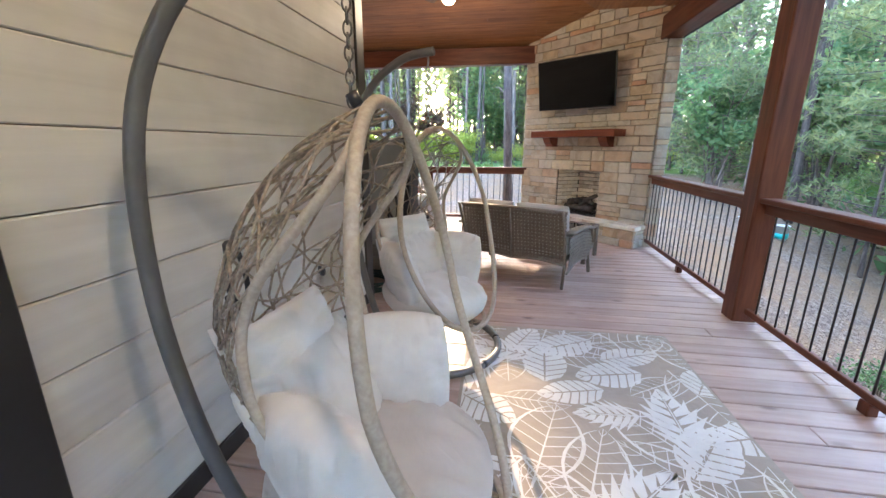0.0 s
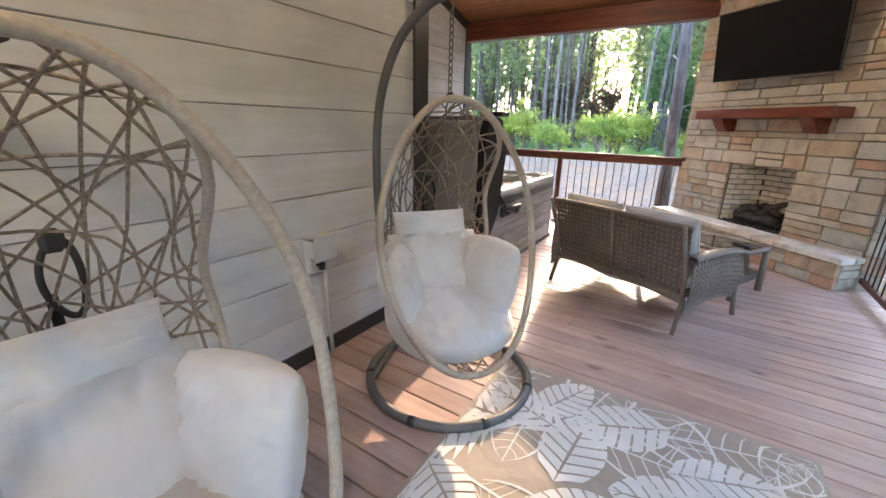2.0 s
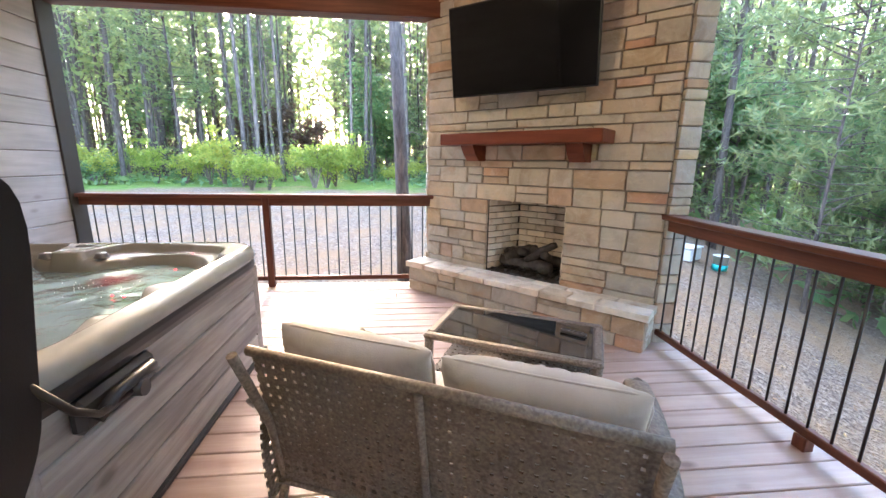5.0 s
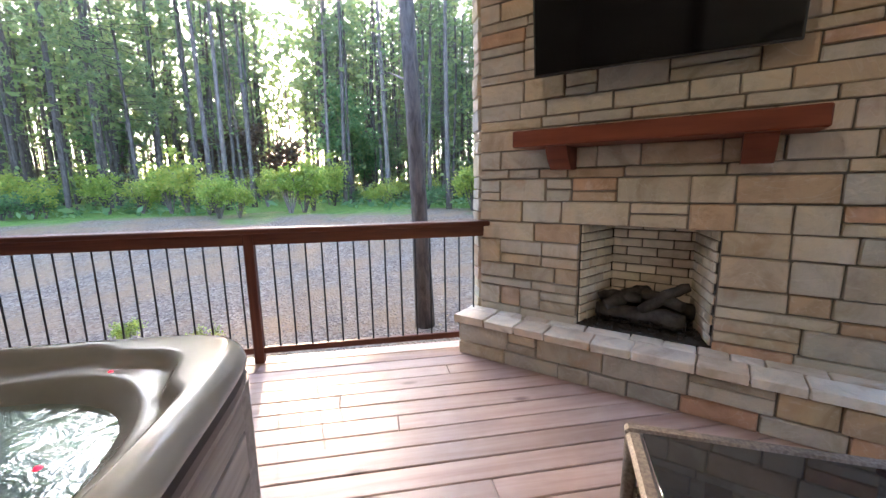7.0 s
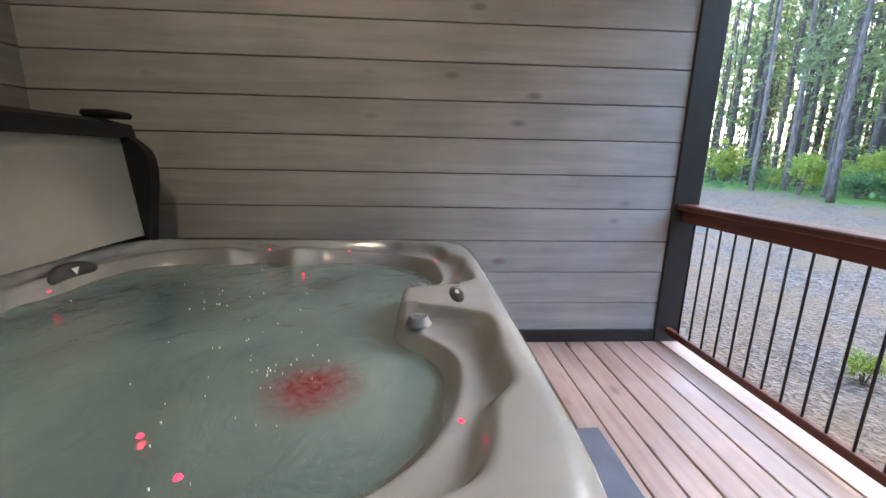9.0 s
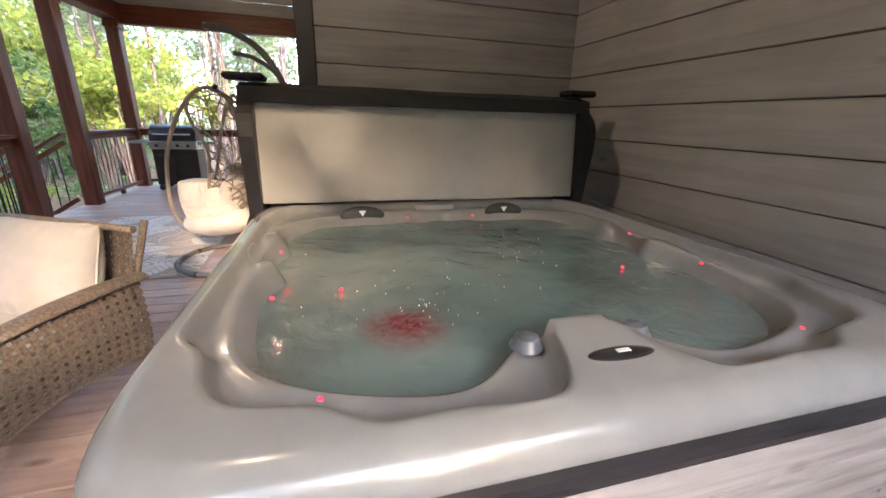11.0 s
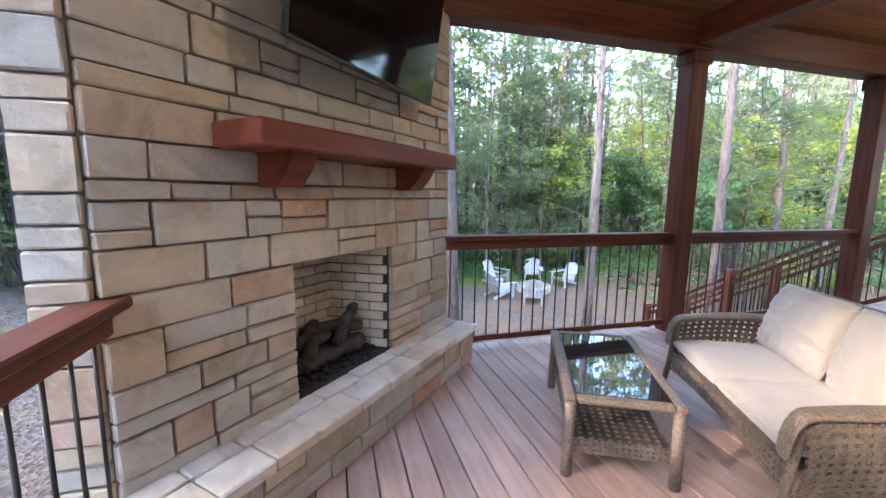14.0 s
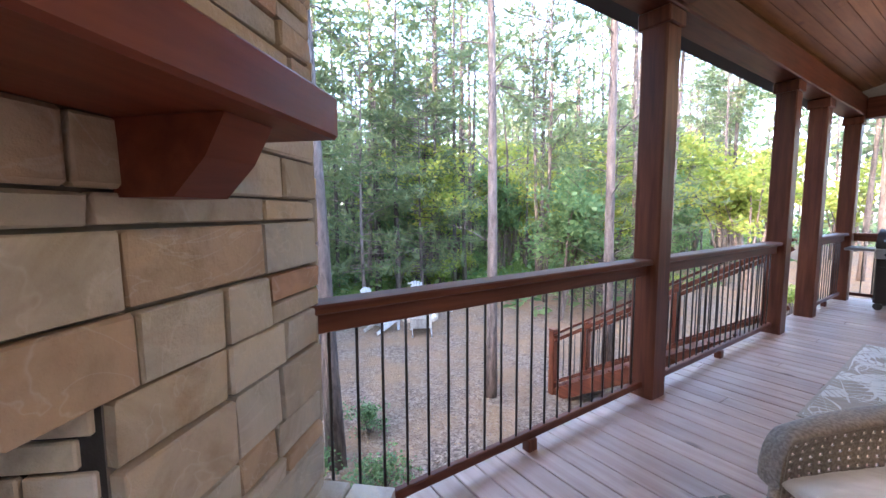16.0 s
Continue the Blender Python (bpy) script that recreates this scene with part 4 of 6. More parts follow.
def cushion(size, seed=0.0, round_off=0.0, fold=1.0, full=0.42, n=42):
    """A stuffed cushion in the local xy plane, sewn round its edge, with gathers running in from the seam."""
    sx, sy, sz = (k / 2 for k in size)

    def face(sign):
        def fn(u, v):
            a, b = 2 * u - 1, 2 * v - 1
            a, b = math.sin(a * math.pi / 2), math.sin(b * math.pi / 2)
            p, q = a * math.sqrt(1 - b * b / 2), b * math.sqrt(1 - a * a / 2)
            x, y = a + (p - a) * round_off, b + (q - b) * round_off
            edge = max(abs(a), abs(b))
            bow = 1 - 0.06 * (1 - round_off)
            x *= 1 - (1 - bow) * (1 - b * b) * abs(a) ** 3
            y *= 1 - (1 - bow) * (1 - a * a) * abs(b) ** 3
            h = ((1 - abs(a) ** 2.6) * (1 - abs(b) ** 2.6)) ** full
            run = a if abs(b) > abs(a) else b
            gather = noise.noise((run * 6.5 + seed * 3.1, sign * 2.0 + seed, edge * 0.8 + (1.7 if abs(b) > abs(a) else 5.2)))
            gather += 0.6 * noise.noise((run * 13 + seed, seed * 2.0, edge * 1.5))
            soft = noise.noise((x * 1.6 + seed * 1.3, y * 1.6 - seed, sign * 4.0))
            z = sign * sz * h * (1 + 0.08 * soft) - sign * 0.02 * fold * (0.35 * abs(gather) + max(0.0, 1 - 3.4 * abs(gather)) ** 1.4) * math.sin(math.pi * min(1, edge * 0.98)) ** 0.8 * (0.3 + 0.7 * edge)
            return (x * sx, y * sy, z)
        return fn
    top, low = face(1), face(-1)
    g = Geo().grid(top, n, n, True)
    return g.grid(lambda u, v: low(1 - u, v), n, n, True)


# hanging egg chairs
def egg_rim(a, grow=1.0):
    """The opening's outline: a runs round, 0 at the top."""
    z = math.cos(a)
    h = 0.575
    w = 0.37 * (1 - 0.2 * max(z, 0) ** 1.6 + 0.03 * min(z, 0))
    y = w * math.copysign(abs(math.sin(a)) ** 0.9, math.sin(a))
    x = 0.08 + 0.2 * (1 - z) * 0.5 + 0.14 * max(0.0, -z) ** 1.5
    return Vector((x * 1.0, y * grow, h + h * z * grow))


EGG_C = Vector((0.02, 0.0, 0.6))


def dome(a, b):
    """Back of the basket: b from 0 at the rim to 1 at the deepest point."""
    r = egg_rim(a)
    k = math.cos(b * math.pi / 2)
    back = Vector((-0.47 - 0.02 * math.cos(a), 0, -0.12))
    q = EGG_C + (r - EGG_C) * k + back * math.sin(b * math.pi / 2)
    return q


def opening(a):
    """How far behind the rim the weave begins: it leaves gaps for the arms."""
    a = abs((a + math.pi) % (2 * math.pi) - math.pi)
    up = 1 / (1 + math.exp(-(a - 0.95) * 9))
    down = 1 / (1 + math.exp((a - 2.55) * 7))
    return 0.42 * up * down


def dome_at(px, py):
    rho = min(1.0, math.hypot(px, py))
    a = math.atan2(py, px)
    return dome(a, 1 - rho * (1 - opening(a)))


def egg_chair(m, label, face, seed, low=0.0, grow=1.0):
    """face: degrees by which the basket turns about its chain."""
    er = random.Random(seed)
    chair = thing("egg_chair", label, "hanging chair", m, "hanging egg chairs")
    B = pose(0, 0, 1.5 - low - 1.15 * grow, 0, 0, face) @ Matrix.Scale(grow, 4)
    HANG = 1.535
    rim = [egg_rim(2 * math.pi * k / 72) for k in range(72)]
    part("rim", Geo().tube(rim, 0.0155, 10, True), RATTAN, chair, "pale wrapped rattan rim", B)
    # inner hoop and rear hoops
    g = Geo()
    g.tube([dome(2 * math.pi * k / 72, opening(2 * math.pi * k / 72)) for k in range(72)], 0.012, 8, True)
    part("hoop", g, RATTAN, chair, "", B)
    g = Geo()
    for turn, lines in ((0, 9), (90, 8), (58, 12), (-58, 12), (28, 5), (-28, 5)):
        for k in range(lines):
            a = radians(turn + er.uniform(-5, 5))
            o = -0.92 + 1.84 * (k + 0.5 + er.uniform(-0.22, 0.22)) / lines
            half = math.sqrt(max(0.02, 1 - o * o))
            d, nn = Vector((math.cos(a), math.sin(a))), Vector((-math.sin(a), math.cos(a)))
            n = max(4, int(half * 16))
            g.tube([dome_at(*(nn * o + d * half * (1 - 2 * t / n))) for t in range(n + 1)], 0.0042, 5, caps=False)
    part("weave", g, STRAND, chair, "open random grey-brown wicker weave", B)
    # stuffed cushions: seat, back, two sides, head roll
    C = B
    part("seat_cushion", cushion((0.66, 0.64, 0.26), seed, 0.85, 1.6), CREAM_SHADED if seed == 1 else CREAM, chair, "", C @ pose(0.05, 0, 0.12, 0, 8, 0))
    part("back_cushion", cushion((0.54, 0.5, 0.19), seed + 2, 0.2, 1.7), CREAM, chair, "", C @ pose(-0.11, 0, 0.275, 60, 0, 90))
    for s in (-1, 1):
        part("side_cushion", cushion((0.4, 0.46, 0.2), seed + 4 + s, 0.5, 1.5), CREAM, chair, "", C @ pose(0.0, s * 0.225, 0.27, 90 - s * 16, 0, s * 20))
    hp = part("head_pillow", cushion((0.42, 0.19, 0.12), seed + 9, 0.05, 0.6), CREAM, chair, "", C @ pose(-0.235, 0, 0.505, 66, 0, 90))
    for e in (-1, 1):
        part("strap", Geo().box((e * 0.2 - 0.008, 0.06, -0.03), (e * 0.2 + 0.008, 0.13, -0.027)), CREAM, hp)
    # chain and hook
    g = Geo()
    z = 1.505 - low
    k = 0
    while z < 1.93:
        ring = [(0.011 * math.cos(t), 0, 0.02 * math.sin(t)) for t in [2 * math.pi * j / 10 for j in range(10)]]
        R = Matrix.Translation((0, 0, z)) @ Matrix.Rotation(radians(90 * (k % 2)), 4, "Z")
        g.tube([R @ Vector(q) for q in ring], 0.0032, 6, True)
        z += 0.03
        k += 1
    part("chain", g, STEEL, chair)
    part("hook", Geo().tube([(0, 0, 1.93), (0, 0.012, 1.96), (0, 0, 2.0)], 0.006, 8), STEEL, chair)
    part("chain_collar", Geo().tube([(0.02, 0, 1.49 - low), (0, 0, 1.525 - low)], 0.018, 10), BLACK_PL, chair)
    # stand: floor ring with two cross bars, mast curving over
    ring = [(0.05 + 0.46 * math.cos(t), 0.46 * math.sin(t), 0.027) for t in [2 * math.pi * j / 64 for j in range(64)]]
    part("base_ring", Geo().tube(ring, 0.026, 10, True), STEEL, chair, "dark grey steel floor ring")
    for a in (0.5, 1.3, -0.4, -1.2, 2.3, -2.3):
        q = Vector((0.05 + 0.46 * math.cos(a), 0.46 * math.sin(a), 0.027))
        d = Vector((-math.sin(a), math.cos(a), 0)) * 0.018
        part("ring_joint", Geo().tube([q - d, q + d], 0.0275, 10), BLACK_PL, chair)
    for s in (-1, 1):
        part("foot_bar", Geo().tube([(-0.42, s * 0.02, 0.06), (-0.3, s * 0.2, 0.045), (-0.18, s * 0.4, 0.03)], 0.018, 8), STEEL, chair)
    ctrl = [Vector(q) for q in ((-0.41, 0, 0.05), (-0.54, 0, 0.45), (-0.62, 0, 0.98), (-0.59, 0, 1.48), (-0.43, 0, 1.81), (-0.18, 0, 1.98), (0.04, 0, 2.015))]
    path = []
    for i in range(len(ctrl) - 1):
        p0, p1, p2, p3 = ctrl[max(i - 1, 0)], ctrl[i], ctrl[i + 1], ctrl[min(i + 2, len(ctrl) - 1)]
        for j in range(6):
            t = j / 6
            path.append(0.5 * ((2 * p1) + (p2 - p0) * t + (2 * p0 - 5 * p1 + 4 * p2 - p3) * t * t + (3 * p1 - p0 - 3 * p2 + p3) * t ** 3))
    path.append(ctrl[-1])
    loop = [(-0.45 - 0.012 * math.cos(t), 0.06 + 0.04 * math.sin(t), 0.64 + 0.1 * math.cos(t) * (1 + 0.25 * math.sin(t))) for t in [2 * math.pi * j / 28 for j in range(28)]]
    part("tie_strap", Geo().tube(loop, 0.009, 6, True).box((-0.475, 0.035, 0.71), (-0.435, 0.085, 0.77), None, 0.012).box((-0.47, 0.02, 0.5), (-0.462, 0.045, 0.6), None, 0.003), BLACK_PL, chair, "black webbing strap tied to the wicker back", B)
    part("mast", Geo().tube(path, 0.026, 12), STEEL, chair, "dark grey curved steel mast")
    return chair


egg_chair(pose(2.504, 2.60, 0, 0, 0, 13), "hanging wicker egg chair with plump cream cushions beside the door", -17, 1, -0.06, 1.15)
egg_chair(pose(2.41, 4.15, 0, 0, 0, -12), "hanging wicker egg chair with cream cushions at the rug's corner", -24, 2, -0.05, 1.1)


# wicker pieces: strips both ways over a patch, leaving small square holes
def woven(fn, nu, nv, fill=0.62, thick=0.006, seg=10):
    g = Geo()

    def strip(p, q, half, steps):
        rows = []
        for i in range(steps + 1):
            t = i / steps
            a, b = fn(*p(t, -half)), fn(*p(t, half))
            nrm = (Vector(fn(*p(min(1, t + 0.01), 0))) - Vector(fn(*p(max(0, t - 0.01), 0)))).cross(Vector(b) - Vector(a))
            nrm = nrm.normalized() * thick / 2 if nrm.length > 1e-9 else Vector((0, 0, thick / 2))
            rows.append([Vector(a) - nrm, Vector(b) - nrm, Vector(b) + nrm, Vector(a) + nrm])
        v = [k for r in rows for k in r]
        f = [(i * 4 + j, i * 4 + (j + 1) % 4, i * 4 + 4 + (j + 1) % 4, i * 4 + 4 + j) for i in range(steps) for j in range(4)]
        g.add(v, f)

    for i in range(nu):
        c, h = (i + 0.5) / nu, fill / nu / 2
        strip(lambda t, o, c=c: (min(1, max(0, c + o)), t), None, h, seg)
    for j in range(nv):
        c, h = (j + 0.5) / nv, fill / nv / 2
        strip(lambda t, o, c=c: (t, min(1, max(0, c + o))), None, h, seg)
    return g


SW, SD = 1.27, 0.70
sofa = thing("loveseat", "taupe wicker loveseat with beige seat and back cushions", "sofa", pose(3.153, 6.09, 0, 0, 0, -26))
# local: seat faces +y, back at -y
hw = SW / 2
for s in (-1, 1):
    part("front_leg", Geo().tube([(s * (hw + 0.02), SD / 2 + 0.06, 0.0), (s * (hw + 0.005), SD / 2 + 0.03, 0.2), (s * hw, SD / 2 + 0.0, 0.5), (s * hw, SD / 2 - 0.04, 0.575)], 0.02, 8), WICKER, sofa)
    part("rear_leg", Geo().tube([(s * (hw - 0.03), -SD / 2 - 0.02, 0.0), (s * (hw - 0.04), -SD / 2 + 0.05, 0.24), (s * (hw - 0.04), -SD / 2 + 0.0, 0.5), (s * (hw - 0.04), -SD / 2 - 0.13, 0.83)], 0.017, 8), WICKER, sofa)
    # arm: woven panel bulging out, wide flat top rolling down at the front
    def arm(u, v, s=s):
        y = -SD / 2 + u * SD
        top = 0.575 - 0.035 * u ** 2 + 0.02 * math.sin(math.pi * u)
        low = 0.17 + 0.055 * math.sin(math.pi * u)
        return (s * (hw + 0.045 * math.sin(math.pi * v) * (0.4 + 0.6 * u)), y, low + (top - low) * v)
    tagged(part("arm_panel", woven(arm, 16, 10, 0.62), WICKER, sofa, "open-weave wicker arm panel"), kind="stuff")

    def arm_top(u, v, s=s):
        a = u * 1.22
        if a < 1:
            y, z = -SD / 2 - 0.02 + a * (SD + 0.0), 0.585 - 0.03 * a * a + 0.015 * math.sin(math.pi * a)
        else:
            t = (a - 1) / 0.22
            y, z = SD / 2 - 0.02 + 0.075 * math.sin(t * math.pi / 2), 0.555 - 0.16 * t * t - 0.02 * t
        w = 0.046 + 0.012 * math.sin(math.pi * min(1, a))
        k = 2 * math.pi * v
        return (s * hw + w * math.cos(k), y, z + 0.021 * math.sin(k))
    part("arm_rest", Geo().grid(lambda u, v, s=s: arm_top(v, u, s), 14, 26, True, True), WICKER, sofa, "wide wicker arm rest")
    part("arm_rail", Geo().tube([(s * hw, -SD / 2 + u / 10 * (SD + 0.02), 0.17 + 0.055 * math.sin(math.pi * u / 10)) for u in range(11)], 0.011, 6), WICKER, sofa)


def back_sheet(u, v):
    x = -hw + 0.03 + u * (SW - 0.06)
    low = 0.24 + 0.05 * math.sin(math.pi * ((u * 2) % 1.0)) * 0.5
    z = low + (0.80 - low) * v
    y = -SD / 2 + 0.035 - 0.16 * max(0.0, (z - 0.3)) * 1.0
    return (x, y, z)


tagged(part("back_panel", woven(lambda u, v: back_sheet(u, 0.2 + 0.8 * v), 30, 11, 0.72), WICKER, sofa, "tightly woven wicker back"), kind="stuff")
tagged(part("skirt_band", woven(lambda u, v: back_sheet(u, 0.2 * v), 30, 3, 0.5), WICKER, sofa, "band of open square weave"), kind="stuff")
part("top_rail", Geo().tube([(-hw + 0.02, -SD / 2 - 0.048, 0.805), (0, -SD / 2 - 0.055, 0.815), (hw - 0.02, -SD / 2 - 0.048, 0.805)], 0.018, 8), WICKER, sofa)
part("back_strut", Geo().tube([(0, -SD / 2 + 0.03, 0.26), (0, -SD / 2 - 0.065, 0.8)], 0.013, 8), WICKER, sofa)
part("lower_rail", Geo().tube([Vector(back_sheet(k / 24, 0.0)) + Vector((0, -0.004, 0)) for k in range(25)], 0.011, 6), WICKER, sofa)
part("seat_base", Geo().box((-hw + 0.03, -SD / 2 + 0.03, 0.27), (hw - 0.03, SD / 2 + 0.005, 0.30), None, 0.01), WICKER, sofa)
tagged(part("front_apron", woven(lambda u, v: (-hw + 0.02 + u * (SW - 0.04), SD / 2 + 0.015, 0.17 + 0.04 * math.sin(math.pi * u) + (0.14 - 0.04 * math.sin(math.pi * u)) * v), 34, 4, 0.6), WICKER, sofa, "open-weave front apron"), kind="stuff")
def piping(size, owner):
    """A corded seam round a cushion's edge."""
    sx, sy = size[0] / 2, size[1] / 2
    ring = []
    for k in range(48):
        q = rounded(2 * math.pi * k / 48, sx * 0.985, sy * 0.985, 14)
        ring.append((q.x * (1 - 0.05 * (1 - (q.y / sy) ** 2) * abs(q.x / sx) ** 3), q.y * (1 - 0.05 * (1 - (q.x / sx) ** 2) * abs(q.y / sy) ** 3), 0))
    part("piping", Geo().tube(ring, 0.005, 6, True), SAND, owner)


for s in (-1, 1):
    sc = part("seat_cushion", cushion((SW / 2 - 0.02, SD, 0.16), 3 + s, 0.05, 0.6, 0.28), SAND, sofa, "", pose(s * (SW / 4 - 0.012), 0.03, 0.375))
    piping((SW / 2 - 0.02, SD), sc)
    bc = part("back_cushion", cushion((SW / 2 - 0.05, 0.46, 0.23), 8 + s, 0.1, 1.1, 0.42), SAND, sofa, "", pose(s * (SW / 4 - 0.015), -SD / 2 + 0.135, 0.64, 108 if s > 0 else 105, 0, 0))
    piping((SW / 2 - 0.04, 0.46), bc)

# coffee table
tm = pose(3.61, 6.935, 0, 0, 0, -26.5)
table = thing("coffee_table", "taupe wicker coffee table with a dark glass top", "coffee table", tm)
LX, LY, LZ = 0.495, 0.28, 0.435
for sx in (-1, 1):
    for sy in (-1, 1):
        part("leg", Geo().tube([(sx * (LX - 0.025), sy * (LY - 0.025), 0.0), (sx * (LX - 0.03), sy * (LY - 0.03), LZ - 0.02)], 0.028, 10), WICKER, table)
g = Geo()
for sy in (-1, 1):
    g.box((-LX, sy * (LY - 0.027) - 0.028, LZ - 0.035), (LX, sy * (LY - 0.027) + 0.028, LZ), None, 0.012)
for sx in (-1, 1):
    g.box((sx * (LX - 0.027) - 0.028, -LY + 0.056, LZ - 0.036), (sx * (LX - 0.027) + 0.028, LY - 0.056, LZ - 0.001), None, 0.012)
part("frame", g, WICKER, table)
GLASS_T, n, l, b = material("dark_table_glass", (0.02, 0.022, 0.025), 0.03)
b.inputs["Coat Weight"].default_value = 1.0
part("glass_top", Geo().box((-LX + 0.057, -LY + 0.057, LZ - 0.012), (LX - 0.057, LY - 0.057, LZ - 0.004), None, 0.002), GLASS_T, table, "dark reflecting glass panel")
tagged(part("shelf", woven(lambda u, v: (-LX + 0.05 + u * (2 * LX - 0.1), -LY + 0.05 + v * (2 * LY - 0.1), 0.195), 21, 10, 0.56), WICKER, table, "open-weave lower shelf"), kind="stuff")
for sy in (-1, 1):
    tagged(part("apron", woven(lambda u, v, sy=sy: (-LX + 0.04 + u * (2 * LX - 0.08), sy * (LY - 0.045), 0.115 + 0.075 * v), 34, 3, 0.6), WICKER, table), kind="stuff")
for sx in (-1, 1):
    tagged(part("apron", woven(lambda u, v, sx=sx: (sx * (LX - 0.045), -LY + 0.04 + u * (2 * LY - 0.08), 0.115 + 0.075 * v), 17, 3, 0.6), WICKER, table), kind="stuff")
remote = thing("remote_control", "small black remote control lying on the glass table", "remote control", tm @ pose(0.33, 0.06, LZ - 0.003, 0, 0, 75))
part("body", Geo().box((-0.023, -0.075, 0), (0.023, 0.075, 0.018), None, 0.006), BLACK_PL, remote)
for k in range(8):
    part("button", Geo().cyl((-0.01 + 0.02 * (k % 2), -0.05 + 0.025 * (k // 2), 0.0175), 0.005, 0.003, 8), GREY_PL, remote)

# rug with palm-leaf print
rug = thing("rug", "taupe outdoor rug printed with off-white palm leaves", "rug", pose(3.47, 3.31, 0, 0, 0, 1.5))
RX, RY = 0.76, 1.22
RUG = fabric("taupe_flatweave", (0.34, 0.285, 0.225))
PRINT = fabric("off_white_print", (0.66, 0.64, 0.6))
g = Geo().grid(lambda u, v: (-RX + 2 * RX * u, -RY + 2 * RY * v, 0.008 + 0.0015 * noise.noise((u * 6, v * 9, 0))), 30, 46)
g.box((-RX, -RY, 0.001), (RX, RY, 0.0055))
part("weave", g, RUG, rug)
lr = random.Random(5)
leaves = Geo()


def inside(q):
    return abs(q.x) < RX - 0.012 and abs(q.y) < RY - 0.012


def blade(p, d, length, width, bend):
    """A lens-shaped leaflet lying on the rug, left out where it would leave it."""
    side = Vector((-d.y, d.x))
    pts_l, pts_r = [], []
    for i in range(7):
        t = i / 6
        c = p + d * length * t + side * bend * length * t * t
        w = width * math.sin(math.pi * (0.08 + 0.92 * t) ** 0.8) * 0.5
        pts_l.append(c + side * w)
        pts_r.append(c - side * w)
    ring = pts_l + pts_r[::-1]
    if all(inside(q) for q in ring):
        k = len(pts_l)
        z = 0.0105 + 3e-6 * (len(leaves.v) // 14)
        leaves.add([(q.x, q.y, z) for q in ring], [(2 * k - 1 - i, 2 * k - 2 - i, i + 1, i) for i in range(k - 1)])


def lobe(ring):
    """A flat patch of print, drawn in to the rug where it would pass the hem."""
    ring = [Vector((max(-RX + 0.02, min(RX - 0.02, q.x)), max(-RY + 0.02, min(RY - 0.02, q.y)))) for q in ring]
    area = sum(ring[k - 1].x * q.y - q.x * ring[k - 1].y for k, q in enumerate(ring))
    if abs(area) > 2e-4:
        z = 0.0105 + 4e-6 * (len(leaves.v) // 8)
        ring = ring if area > 0 else ring[::-1]
        leaves.add([(q.x, q.y, z) for q in ring], [tuple(range(len(ring)))])


def leaf(p, d, size, width, kind):
    side = Vector((-d.y, d.x))

    def at(t, w):
        return p + d * size * t + side * w * width * math.sin(math.pi * min(1, 0.06 + 0.94 * t)) ** 0.75
    veins = 8
    for s in (-1, 1):
        for k in range(veins):
            t0, t1 = k / veins, (k + 1) / veins
            rise = 0.13
            if kind == 0:      # solid leaf parted by its veins
                e = 0.018
                lobe([at(t0 + e, s * 0.05), at(t1 - e * 0.2, s * 0.05), at(min(1, t1 + rise * 0.5 - e * 0.2), s * 0.55), at(min(1, t1 + rise - e * 0.4), s), at(min(1, (t0 + t1) / 2 + rise), s * 1.02), at(min(1, t0 + rise + e), s), at(min(1, t0 + rise * 0.5 + e), s * 0.55)])
            elif kind == 1:    # veins and outline only
                e = 0.012
                lobe([at(t0, s * 0.02), at(t0 + e, s * 0.02), at(min(1, t0 + rise * 0.5 + e), s * 0.5), at(min(1, t0 + rise + e * 0.6), s), at(min(1, t0 + rise), s), at(min(1, t0 + rise * 0.5), s * 0.5)])
                lobe([at(t0, s * 0.95), at(t1, s * 0.95), at(t1, s * 1.06), at(t0, s * 1.06)])
            else:              # split palm leaf
                lobe([at(t0 + 0.02, s * 0.06), at(t1 - 0.03, s * 0.06), at(min(1, t1 + 0.1), s * 0.6), at(min(1, t1 + 0.2), s * 1.1), at(min(1, t0 + 0.1), s * 0.6)])
    if kind != 0:
        lobe([p - side * 0.006 - d * 0.05, p + d * size - side * 0.002, p + d * size + side * 0.002, p + side * 0.006 - d * 0.05])


spots = []
for tries in range(1500):
    p = Vector((lr.uniform(-RX, RX), lr.uniform(-RY, RY)))
    if all((p - q).length > 0.215 for q in spots):
        spots.append(p)
for i, p in enumerate(spots):
    a = lr.uniform(0, 2 * math.pi)
    d = Vector((math.cos(a), math.sin(a)))
    size = lr.uniform(0.36, 0.6)
    leaf(p - d * size * 0.5, d, size, size * lr.uniform(0.24, 0.34), (0, 1, 2, 1)[i % 4])
tagged(part("leaf_print", leaves, PRINT, rug, "off-white palm-leaf print"), kind="stuff")

# ceiling fans with lit globes
WARM, n, l, b = material("lit_globe", (1.0, 0.8, 0.5), 0.3)
b.inputs["Emission Color"].default_value = (1.0, 0.66, 0.3, 1)
b.inputs["Emission Strength"].default_value = 2.0
BRONZE = plain("dark_bronze", (0.05, 0.035, 0.025), 0.35, 0.7, 0.2)
BLADE = wood("fan_blade", (0.06, 0.035, 0.02), (0.12, 0.07, 0.04), 0, 0.45)


